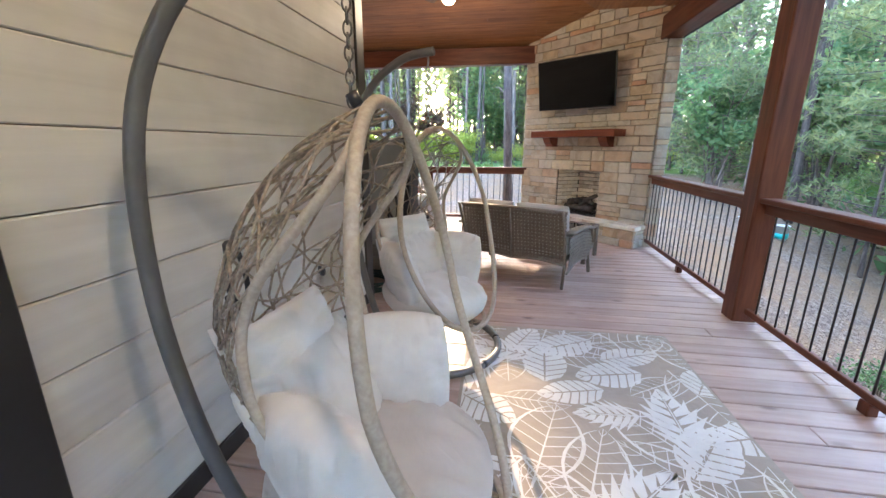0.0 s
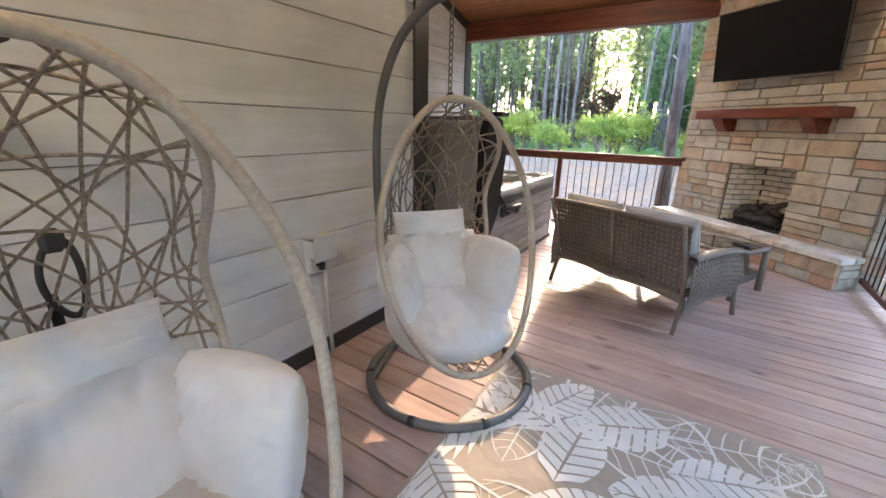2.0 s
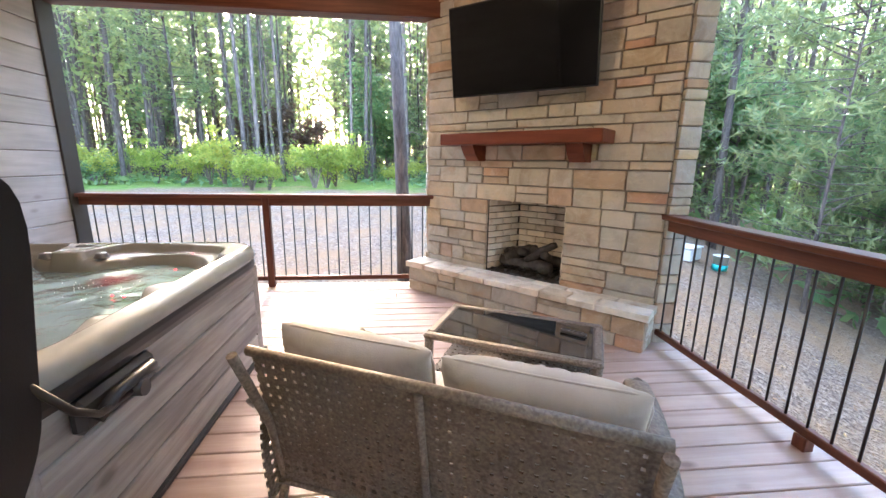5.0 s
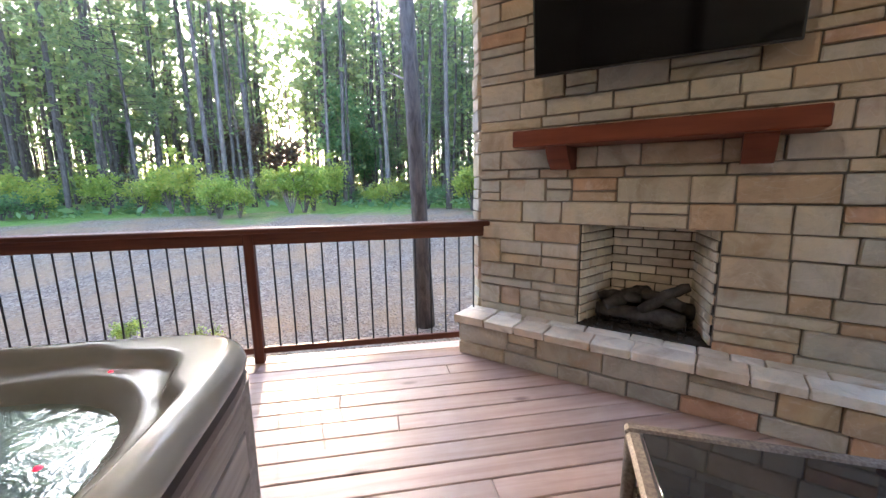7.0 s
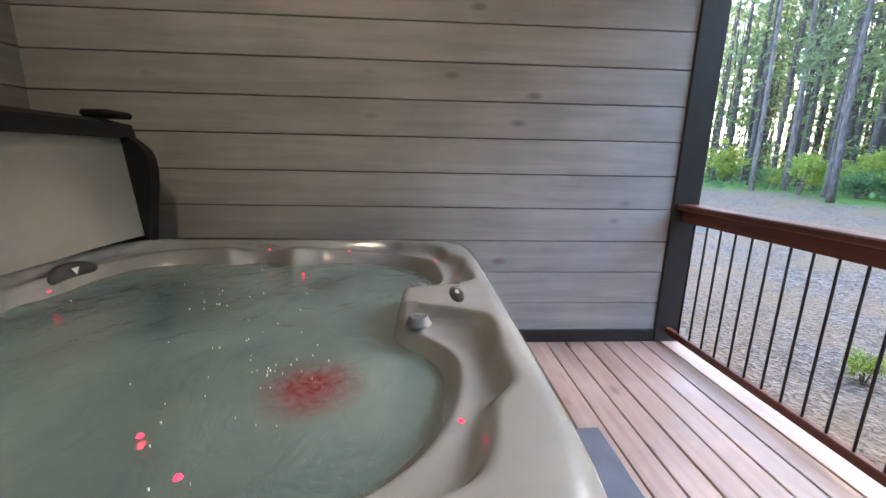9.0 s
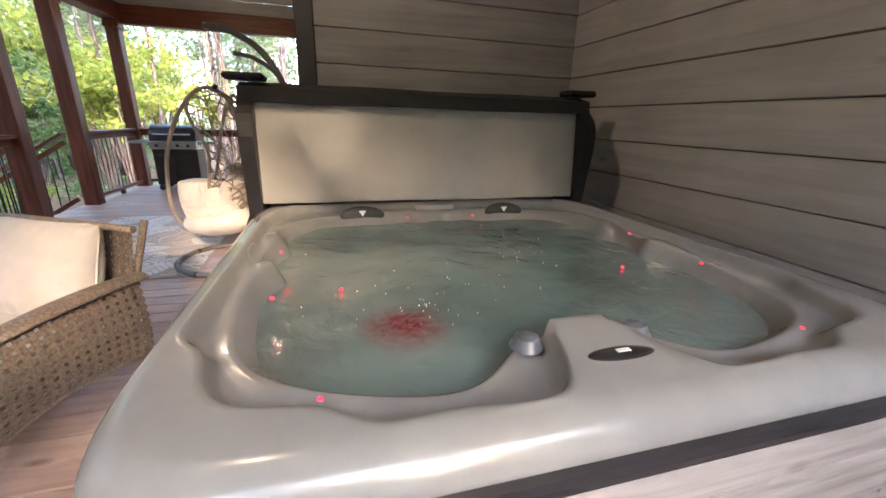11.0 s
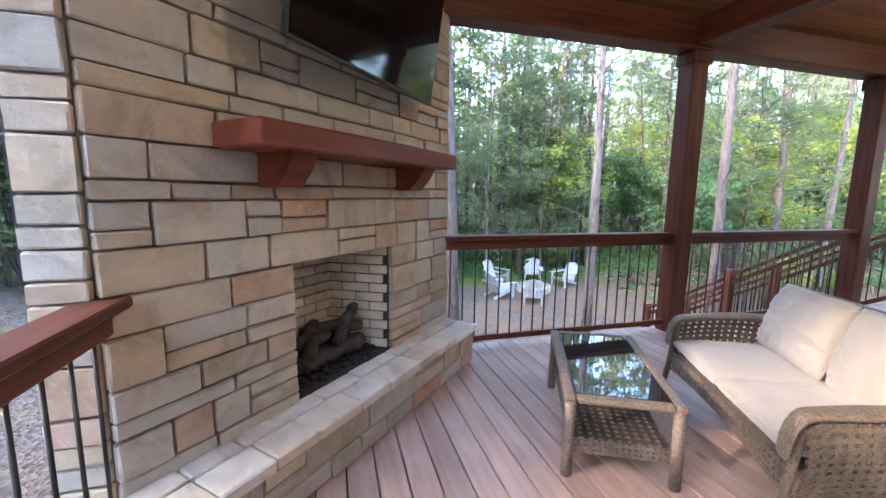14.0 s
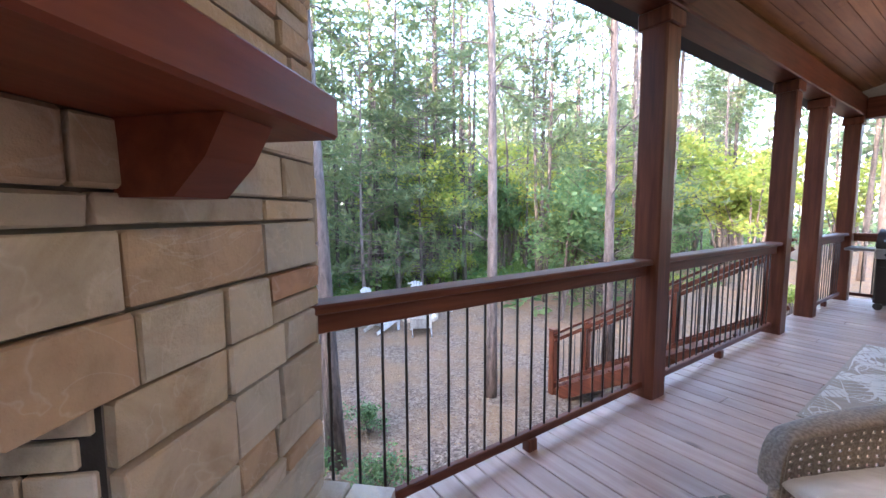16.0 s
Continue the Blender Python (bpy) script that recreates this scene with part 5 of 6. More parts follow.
def fan(x, y, turn):
    f = thing("ceiling_fan", "dark bronze ceiling fan with a lit warm globe light", "ceiling fan", pose(x, y, 0, 0, 0, turn), "ceiling fans")
    top = ceiling_height(x, y)
    part("downrod", Geo().tube([(0, 0, top + 0.01), (0, 0, 3.38)], 0.014, 10).lathe([(0.0001, top - 0.09), (0.04, top - 0.08), (0.07, top + 0.02)], 20), BRONZE, f)
    part("motor", Geo().lathe([(0.0001, 3.42), (0.05, 3.41), (0.105, 3.37), (0.12, 3.31), (0.1, 3.25), (0.05, 3.22), (0.0001, 3.22)], 24), BRONZE, f)
    for k in range(5):
        R = pose(0, 0, 3.3, 0, 0, 72 * k)
        g = Geo().box((0.17, -0.065, -0.004), (0.66, 0.065, 0.004), pose(0, 0, 0, 11, 0, 0), 0.003)
        part("blade", g, BLADE, f, "", R)
        part("blade_iron", Geo().box((0.09, -0.018, -0.006), (0.22, 0.018, 0.002), None, 0.002), BRONZE, f, "", R)
    part("globe", Geo().lathe([(0.0001, 3.08), (0.05, 3.085), (0.075, 3.115), (0.08, 3.15), (0.065, 3.2), (0.05, 3.218)], 20), WARM, f, "glowing warm glass globe")
    bulb = new("bulb", bpy.data.lights.new("bulb", "POINT"))
    bulb.data.energy, bulb.data.color, bulb.data.shadow_soft_size = 2.2, (1.0, 0.78, 0.52), 0.09
    bulb.location = (x, y, 3.03)
    return f


fan(3.15, 1.95, 20)
fan(2.15, 6.75, 50)

# glazed door with a curtain behind it
door = thing("door_1", "black-framed glass patio door with a white curtain inside", "door", kind="structure")
y0, y1, z0, z1 = DOOR
g = Geo()
for a, b in (((XA - 0.16, y0 - 0.13, 0), (XA + 0.03, y0, z1 + 0.13)), ((XA - 0.16, y1, 0), (XA + 0.03, y1 + 0.15, z1 + 0.13)), ((XA - 0.16, y0 + 0.001, z1), (XA + 0.03, y1 - 0.001, z1 + 0.13)), ((XA - 0.16, y0 + 0.001, 0), (XA + 0.03, y1 - 0.001, 0.035))):
    g.box(a, b, None, 0.006)
part("frame", g, DARK_TRIM, door)
PANE, n, l, b = material("window_glass", (1, 1, 1), 0.0)
b.inputs["Transmission Weight"].default_value, b.inputs["IOR"].default_value = 1.0, 1.45
mid = (y0 + y1) / 2
for a, b_, xo in ((y0 + 0.002, mid + 0.03, XA - 0.075), (mid - 0.03, y1 - 0.002, XA - 0.03)):
    s = part("sash", Geo().box((xo - 0.02, a, 0.036), (xo + 0.02, a + 0.05, z1 - 0.002), None, 0.004).box((xo - 0.02, b_ - 0.05, 0.036), (xo + 0.02, b_, z1 - 0.002), None, 0.004).box((xo - 0.019, a + 0.051, 0.037), (xo + 0.019, b_ - 0.051, 0.1), None, 0.004).box((xo - 0.019, a + 0.051, z1 - 0.06), (xo + 0.019, b_ - 0.051, z1 - 0.003), None, 0.004), DARK_TRIM, door)
    p = part("pane", Geo().box((xo - 0.004, a + 0.05, 0.1), (xo + 0.004, b_ - 0.05, z1 - 0.06)), PANE, s)
    p.visible_shadow = False
part("curtain_rail", Geo().tube([(XA - 0.15, y0 + 0.002, z1 - 0.02), (XA - 0.15, y1 - 0.002, z1 - 0.02)], 0.01, 8), BLACK_METAL, door)
curtain = Geo().grid(lambda u, v: (XA - 0.15 + 0.026 * math.sin(u * 46) + 0.01 * math.sin(u * 17 + v * 2), 0.9 + u * 1.16 + 0.02 * v * math.sin(u * 9), 0.13 + v * (z1 - 0.16)), 110, 8)
solid("curtain", curtain, fabric("white_curtain", (0.78, 0.78, 0.78)), "long white gathered curtain behind the glass door", "curtain")
solid("room_floor", Geo().box((-4.0, YN - 2.0, -0.03), (XA - 0.165, YC - 0.2, 0.0)), wood("indoor_boards", (0.13, 0.11, 0.1), (0.3, 0.26, 0.23), 1, 0.35), "grey-brown wooden floor indoors", "floor", "structure")

# power box with conduit on the siding
WHITE_PL = plain("weathered_white_plastic", (0.52, 0.51, 0.47), 0.45, 0, 0.08)
box = thing("power_box", "pale weatherproof socket box with open cover and conduit", "outlet", pose(XA, 3.86, 0))
part("case", Geo().box((0.0, -0.075, 0.585), (0.05, 0.06, 0.785), None, 0.008), WHITE_PL, box)
part("cover", Geo().box((-0.004, -0.085, -0.006), (0.115, 0.075, 0.006), pose(0.0, 0, 0.8, 0, -6, 0), 0.004).box((0.1, -0.08, 0.665), (0.112, 0.07, 0.806), None, 0.004).box((0.01, -0.084, 0.69), (0.1, -0.078, 0.79), None, 0.002), WHITE_PL, box)
part("socket", Geo().box((0.05, -0.035, 0.62), (0.056, 0.025, 0.735), None, 0.003), BLACK_PL, box)
part("plug", Geo().box((0.056, -0.025, 0.6), (0.085, 0.01, 0.65), None, 0.006), BLACK_PL, box)
part("conduit", Geo().tube([(0.03, 0.045, 0.585), (0.032, 0.05, 0.3), (0.035, 0.06, 0.0)], 0.013, 10), WHITE_PL, box)

# garden hose coiled beside the tub
hr = random.Random(3)
hose = thing("garden_hose", "dark green garden hose lying in loose coils on the deck", "hose", pose(1.5, 5.3, 0))
pts = []
for k in range(210):
    t = k / 209
    a = t * 2 * math.pi * 6.3
    r = 0.24 + 0.07 * math.sin(a * 0.37) + 0.03 * math.sin(a * 1.9)
    pts.append((r * math.cos(a) * 1.35, min(0.24, r * math.sin(a)), 0.014 + 0.07 * t + 0.01 * math.sin(a * 1.3)))
part("coil", Geo().tube(pts, 0.0115, 7), plain("hose_rubber", (0.02, 0.045, 0.05), 0.35, 0, 0.3), hose)
part("nozzle", Geo().tube([(0.28, 0.1, 0.1), (0.36, 0.12, 0.1), (0.42, 0.13, 0.09)], [0.013, 0.018, 0.011], 10), plain("pale_nozzle", (0.5, 0.55, 0.4), 0.4), hose)

# two-tier plastic steps against the tub
step = thing("spa_step", "dark grey moulded plastic two-tier step against the hot tub", "step", pose(1.12, 7.69, 0))
for a, b, top in ((0.0, 0.2, 0.36), (0.19, 0.46, 0.19)):
    part("riser", Geo().box((-0.33, a + 0.015, 0.0), (0.33, b - 0.02, top - 0.03), None, 0.02), GREY_PL, step)
    tread_ = part("tread", Geo().box((-0.355, a, top - 0.035), (0.355, b, top), None, 0.014), GREY_PL, step)
    for k in range(5):
        part("grip", Geo().box((-0.29 + k * 0.12, a + 0.08, top - 0.0005), (-0.19 + k * 0.12, a + 0.095, top + 0.003), None, 0.001), BLACK_PL, tread_)

# gas grill at the open end
grill = thing("gas_grill", "black and steel gas barbecue grill with side shelves", "grill", pose(4.18, -0.3, 0, 0, 0, 180))
STAINLESS = plain("brushed_steel", (0.42, 0.42, 0.42), 0.3, 0.9, 0.1)
part("cabinet", Geo().box((-0.35, -0.24, 0.1), (0.35, 0.24, 0.72), None, 0.01), BLACK_METAL, grill)
part("cart_door", Geo().box((-0.33, -0.26, 0.13), (-0.005, -0.241, 0.62), None, 0.006).box((0.005, -0.26, 0.13), (0.33, -0.241, 0.62), None, 0.006), BLACK_METAL, grill)
part("control_panel", Geo().box((-0.36, -0.3, 0.73), (0.36, -0.2, 0.86), None, 0.012), STAINLESS, grill)
for k in range(4):
    part("knob", Geo().tube([(-0.24 + 0.16 * k, -0.3, 0.79), (-0.24 + 0.16 * k, -0.335, 0.79)], 0.025, 12), BLACK_PL, grill)
part("lid", Geo().grid(lambda u, v: (-0.36 + 0.72 * v, -0.25 * math.cos(math.pi * u), 0.865 + 0.27 * math.sin(math.pi * u) ** 0.7), 16, 6), BLACK_METAL, grill)
for s in (-0.36, 0.36):
    g = Geo().add([(s, 0, 0.865)] + [(s, -0.25 * math.cos(math.pi * k / 16), 0.865 + 0.27 * math.sin(math.pi * k / 16) ** 0.7) for k in range(17)], [(0, k + 1, k + 2) for k in range(16)])
    part("lid_end", g, BLACK_METAL, grill)
part("lid_handle", Geo().tube([(-0.28, -0.27, 0.98), (-0.28, -0.31, 0.98), (0.28, -0.31, 0.98), (0.28, -0.27, 0.98)], 0.012, 8), STAINLESS, grill)
for s in (-1, 1):
    part("side_shelf", Geo().box((s * 0.37 if s > 0 else -0.68, -0.24, 0.82), (0.68 if s > 0 else -0.37, 0.22, 0.86), None, 0.01), STAINLESS, grill)
    for yv in (-0.2, 0.2):
        part("caster", Geo().tube([(s * 0.3, yv - 0.015, 0.05), (s * 0.3, yv + 0.015, 0.05)], 0.05, 14).box((s * 0.3 - 0.02, yv - 0.02, 0.05), (s * 0.3 + 0.02, yv + 0.02, 0.11)), BLACK_PL, grill)

# ---- outdoors ----
def leaf_material(name, stops, glow=0.5, rough=0.6):
    """Leaves that let light through, each clump of its own shade."""
    m, n, l, b = material(name, stops[0][1], rough)
    geo = n.new("ShaderNodeNewGeometry")
    oi = n.new("ShaderNodeObjectInfo")
    add = n.new("ShaderNodeMath")
    add.operation = "ADD"
    l.new(geo.outputs["Random Per Island"], add.inputs[0])
    mul = n.new("ShaderNodeMath")
    mul.operation = "MULTIPLY"
    mul.inputs[1].default_value = 0.6
    l.new(oi.outputs["Random"], mul.inputs[0])
    l.new(mul.outputs[0], add.inputs[1])
    half = n.new("ShaderNodeMath")
    half.operation = "MULTIPLY"
    half.inputs[1].default_value = 0.625
    l.new(add.outputs[0], half.inputs[0])
    c = ramp(n, l, half.outputs[0], stops)
    l.new(c, b.inputs["Base Color"])
    tr = n.new("ShaderNodeBsdfTranslucent")
    l.new(c, tr.inputs["Color"])
    ms = n.new("ShaderNodeMixShader")
    ms.inputs[0].default_value = glow
    l.new(b.outputs[0], ms.inputs[1])
    l.new(tr.outputs[0], ms.inputs[2])
    l.new(ms.outputs[0], n["Material Output"].inputs["Surface"])
    return m


NEEDLES = leaf_material("pine_needles", [(0.0, (0.13, 0.19, 0.095)), (0.5, (0.2, 0.255, 0.12)), (1.0, (0.31, 0.33, 0.14))], 0.6)
LEAVES = leaf_material("green_leaves", [(0.0, (0.1, 0.19, 0.085)), (0.5, (0.17, 0.275, 0.115)), (1.0, (0.27, 0.36, 0.14))], 0.6)
YELLOW = leaf_material("yellow_green_leaves", [(0.0, (0.22, 0.31, 0.06)), (0.5, (0.37, 0.43, 0.09)), (1.0, (0.52, 0.48, 0.1))], 0.6)


def bark_material():
    m, n, l, b = material("pine_bark", (0.16, 0.12, 0.1), 0.9)
    v = coords(n, l, (1, 1, 0.25))
    f = noise_tex(n, l, v, 14, 5, 0.65, 0.6)
    c = ramp(n, l, f, [(0.3, (0.07, 0.054, 0.046)), (0.55, (0.18, 0.14, 0.12)), (0.8, (0.28, 0.215, 0.175))])
    l.new(value_shift(n, l, c, 0.3), b.inputs["Base Color"])
    bump(n, l, b, f, 0.9, 0.03)
    return m


BARK = bark_material()


# ground: gravel by the house, litter and grass under the trees
def ground_material():
    m, n, l, b = material("gravel_and_litter", (0.22, 0.19, 0.16), 0.9)
    pos = n.new("ShaderNodeNewGeometry").outputs["Position"]
    v1 = n.new("ShaderNodeTexVoronoi")
    v1.inputs["Scale"].default_value = 26.0
    l.new(pos, v1.inputs["Vector"])
    stones = ramp(n, l, v1.outputs["Color"], [(0.1, (0.11, 0.08, 0.06)), (0.5, (0.185, 0.137, 0.103)), (0.9, (0.29, 0.228, 0.175))])
    patch = noise_tex(n, l, pos, 0.9, 5, 0.65)
    c = mix(n, l, stones, (0.24, 0.155, 0.09), ramp(n, l, patch, [(0.42, (0, 0, 0)), (0.62, (0.8, 0.8, 0.8))]))
    sep = n.new("ShaderNodeSeparateXYZ")
    l.new(pos, sep.inputs[0])
    # distance into the wood, towards +y and +x
    a = n.new("ShaderNodeMath")
    a.operation = "MULTIPLY_ADD"
    a.inputs[1].default_value, a.inputs[2].default_value = 0.1, -1.95
    l.new(sep.outputs[1], a.inputs[0])
    d = n.new("ShaderNodeMath")
    d.operation = "MULTIPLY_ADD"
    d.inputs[1].default_value, d.inputs[2].default_value = 0.13, -2.0
    l.new(sep.outputs[0], d.inputs[0])
    mx = n.new("ShaderNodeMath")
    mx.operation = "MAXIMUM"
    l.new(a.outputs[0], mx.inputs[0])
    l.new(d.outputs[0], mx.inputs[1])
    nz = n.new("ShaderNodeMath")
    nz.operation = "ADD"
    l.new(mx.outputs[0], nz.inputs[0])
    l.new(noise_tex(n, l, pos, 0.35, 5, 0.6), nz.inputs[1])
    green = ramp(n, l, noise_tex(n, l, pos, 3.0, 5, 0.7), [(0.3, (0.07, 0.13, 0.03)), (0.6, (0.15, 0.22, 0.05)), (0.8, (0.22, 0.18, 0.09))])
    c = mix(n, l, c, green, ramp(n, l, nz.outputs[0], [(0.55, (0, 0, 0)), (0.72, (1, 1, 1))]))
    l.new(c, b.inputs["Base Color"])
    b.inputs["Specular IOR Level"].default_value = 0.08
    bump(n, l, b, v1.outputs["Distance"], 0.9, 0.03)
    return m


def warp(t):
    s = 2 * t - 1
    return 150 * (0.16 * s + 0.84 * s ** 3)


solid("ground", Geo().grid(lambda u, v: (warp(u) + 4, warp(v) + 6, ground_height(warp(u) + 4, warp(v) + 6)), 130, 130), ground_material(), "gravel yard with leaf litter and grass under pines", "ground", "structure")
fr = random.Random(11)
PEBBLE = plain("gravel_stone", (0.23, 0.175, 0.135), 0.85, 0, 0.35, 14, 60, 0.3)
PEBBLE.node_tree.nodes["Principled BSDF"].inputs["Specular IOR Level"].default_value = 0.1
g = Geo()
for k in range(5200):
    if k % 2:
        x, y = fr.uniform(-4, 7), YE + 0.3 + abs(fr.gauss(0, 2.6))
    else:
        x, y = XR + 0.3 + abs(fr.gauss(0, 2.6)), fr.uniform(3, 11)
    r = fr.uniform(0.008, 0.024)
    z = ground_height(x, y)
    q = [Vector((fr.uniform(0.7, 1.3) * r * c, fr.uniform(0.7, 1.3) * r * s, e)) for c, s, e in ((1, 0, 0), (0, 1, 0), (-1, 0, 0), (0, -1, 0), (0, 0, r * 0.8))]
    g.add([Vector((x, y, z)) + w for w in q], [(0, 1, 4), (1, 2, 4), (2, 3, 4), (3, 0, 4)])
solid("gravel", g, PEBBLE, "loose pale gravel stones on the yard", "gravel", "stuff")


def leaf_quad(g, c, size, rg, long=1.6):
    """One leaf: a bent diamond."""
    d = Vector((rg.gauss(0, 1), rg.gauss(0, 1), rg.gauss(0, 0.6))).normalized()
    s = d.orthogonal().normalized()
    s = (Matrix.Rotation(rg.uniform(0, 6.28), 3, d) @ s) * size * 0.45
    d = d * size * long * 0.5
    g.add([c - d, c + s, c + d, c - s], [(0, 1, 2, 3)])


# fallen leaves and needles on the gravel
g = Geo()
fl = random.Random(17)
for k in range(5200):
    if k % 2:
        x, y = fl.uniform(-12, 8), YE + 0.3 + abs(fl.gauss(0, 5.0))
    else:
        x, y = XR + 0.3 + abs(fl.gauss(0, 3.6)), fl.uniform(-4, 12)
    if fl.random() < 0.5 + 0.9 * noise.noise((x * 0.45, y * 0.45, 2.0)):
        a, r, w = fl.uniform(0, 6.28), fl.uniform(0.02, 0.05), fl.uniform(0.006, 0.018)
        d, e, c = Vector((math.cos(a), math.sin(a), 0)) * r, Vector((-math.sin(a), math.cos(a), 0)) * w, Vector((x, y, ground_height(x, y) + 0.02))
        g.add([c - d, c + e, c + d + Vector((0, 0, 0.01)), c - e], [(0, 1, 2, 3)])
LITTER, n, l, b = material("fallen_leaf", (0.2, 0.11, 0.05), 0.85)
l.new(ramp(n, l, n.new("ShaderNodeNewGeometry").outputs["Random Per Island"], [(0.0, (0.1, 0.055, 0.03)), (0.6, (0.26, 0.15, 0.07)), (1.0, (0.42, 0.3, 0.13))]), b.inputs["Base Color"])
solid("leaf_litter", g, LITTER, "brown fallen leaves scattered on the gravel", "leaves", "stuff")


def pine_meshes(h, seed, low):
    """Trunk with snags and a crown of drooping needle tufts from the share low upwards."""
    rg = random.Random(seed)
    trunk, crown = Geo(), Geo()
    lean = Vector((rg.uniform(-0.02, 0.02), rg.uniform(-0.02, 0.02), 0))
    r0 = 0.0058 * h + 0.012

    def axis(t):
        return Vector((lean.x * h * t + 0.06 * math.sin(t * 5 + seed), lean.y * h * t + 0.06 * math.cos(t * 4 + seed), h * t))
    trunk.tube([axis(k / 12) - Vector((0, 0, 0.25 if k == 0 else 0)) for k in range(13)], [r0 * (1.25 if k == 0 else 1.0) * (1 - 0.85 * k / 12) for k in range(13)], 9)
    for k in range(22):
        t = rg.uniform(0.12, low + 0.1)
        a = rg.uniform(0, 6.28)
        d = Vector((math.cos(a), math.sin(a), rg.uniform(-0.15, 0.5)))
        p = axis(t)
        ln = rg.uniform(0.4, 1.7)
        trunk.tube([p, p + d * ln * 0.5 + Vector((0, 0, 0.05)), p + d * ln + Vector((0, 0, -0.05))], [0.016, 0.01, 0.004], 4, caps=False)
    n = 58
    for k in range(n):
        t = low + (1 - low) * (k + rg.random()) / n
        a = rg.uniform(0, 6.28)
        ln = (0.7 + 2.1 * math.sin(math.pi * min(1, (1 - t) / (1 - low) * 0.75 + 0.12))) * rg.uniform(0.6, 1.1)
        d = Vector((math.cos(a), math.sin(a), rg.uniform(-0.1, 0.45)))
        p = axis(t)
        trunk.tube([p, p + d * ln * 0.55, p + d * ln + Vector((0, 0, 0.1))], [0.022, 0.014, 0.005], 4, caps=False)
        for j in range(14):
            c = p + d * ln * rg.uniform(0.35, 1.08) + Vector((rg.gauss(0, 0.2), rg.gauss(0, 0.2), rg.gauss(0, 0.14)))
            for i in range(6):
                e = Vector((rg.gauss(0, 1), rg.gauss(0, 1), rg.gauss(0.25, 0.8))).normalized()
                s = e.orthogonal().normalized() * 0.03
                e = e * rg.uniform(0.18, 0.34)
                crown.add([c - s, c + s, c + e], [(0, 1, 2)])
    return trunk.mesh("trunk", BARK), crown.mesh("crown", NEEDLES)


def bush_meshes(h, w, count, size, seed, mat, stems=5):
    rg = random.Random(seed)
    stem, crown = Geo(), Geo()
    tips = []
    for k in range(stems):
        a = rg.uniform(0, 6.28)
        tip = Vector((math.cos(a) * w * rg.uniform(0.2, 0.7), math.sin(a) * w * rg.uniform(0.2, 0.7), h * rg.uniform(0.6, 1.0)))
        mid = tip * 0.5 + Vector((rg.uniform(-0.1, 0.1), rg.uniform(-0.1, 0.1), 0.1 * h))
        stem.tube([(0, 0, -0.15), mid, tip], [0.012 + 0.008 * h, 0.008 + 0.005 * h, 0.004], 5, caps=False)
        for j in range(3):
            q = mid.lerp(tip, rg.random())
            e = q + Vector((rg.gauss(0, 0.35), rg.gauss(0, 0.35), rg.gauss(0.1, 0.2))) * w
            stem.tube([q, e], [0.006 + 0.003 * h, 0.003], 4, caps=False)
            tips += [(q, e)]
    for k in range(count):
        q, e = rg.choice(tips)
        c = q.lerp(e, rg.uniform(0.2, 1.15)) + Vector((rg.gauss(0, 0.13), rg.gauss(0, 0.13), rg.gauss(0, 0.1))) * w
        c.z = max(0.03, c.z)
        leaf_quad(crown, c, size * rg.uniform(0.6, 1.3), rg)
    return stem.mesh("trunk", BARK), crown.mesh("crown", mat)


PINES = [pine_meshes(h, s, lo) for h, s, lo in ((17, 1, 0.5), (19, 2, 0.55), (15, 3, 0.42), (18, 4, 0.48), (13, 5, 0.3))]
SAPLINGS = [bush_meshes(h, w, c, s, sd, LEAVES, 8) for h, w, c, s, sd in ((4.5, 1.5, 3400, 0.12, 31), (6.0, 1.9, 4600, 0.13, 32), (3.2, 1.3, 2400, 0.1, 33))]
SHRUBS = [bush_meshes(h, w, c, s, sd, mt, 9) for h, w, c, s, sd, mt in ((1.4, 1.0, 1500, 0.075, 41, YELLOW), (1.9, 1.1, 1800, 0.085, 42, YELLOW), (1.1, 0.9, 1200, 0.07, 43, LEAVES), (2.4, 1.2, 2100, 0.09, 44, YELLOW))]
YOUNG = [pine_meshes(6.5, 8, 0.08), pine_meshes(8.5, 9, 0.12)]


def plant(name, meshes, x, y, size, turn, label, category, group):
    t = thing(name, label, category, pose(x, y, ground_height(x, y) - 0.02, fr.uniform(-1.5, 1.5), fr.uniform(-1.5, 1.5), turn), group)
    t.scale = (size, size, size)
    part("trunk", meshes[0], None, t)
    part("crown", meshes[1], None, t)
    return t


def free(x, y):
    """Whether a plant may stand here: off the porch, house, yard and fire pit, and out of lanes cut along the sun's
    direction to let its patches through.
    """
    for px, py, half in ((3.45, 3.1, 1.15), (2.6, 5.4, 0.35), (1.1, 5.8, 0.3)):
        if 20 < y < 45 and abs((x - px) * math.cos(radians(SUN_AZ)) - (y - py) * math.sin(radians(SUN_AZ))) < half:
            return False
    if -6 < x < 6.4 and -4.5 < y < 10.3:
        return False
    if -14 < x < 9 and 9 < y < 20.5 + 1.5 * math.sin(x * 0.7):
        return False
    if 6 <= x < 9.2 and -1 < y < 12:
        return False
    if (x - 12.8) ** 2 + (y - 2.2) ** 2 < 15:
        return False
    if x < -6 and y < 9:
        return x < -9
    return True


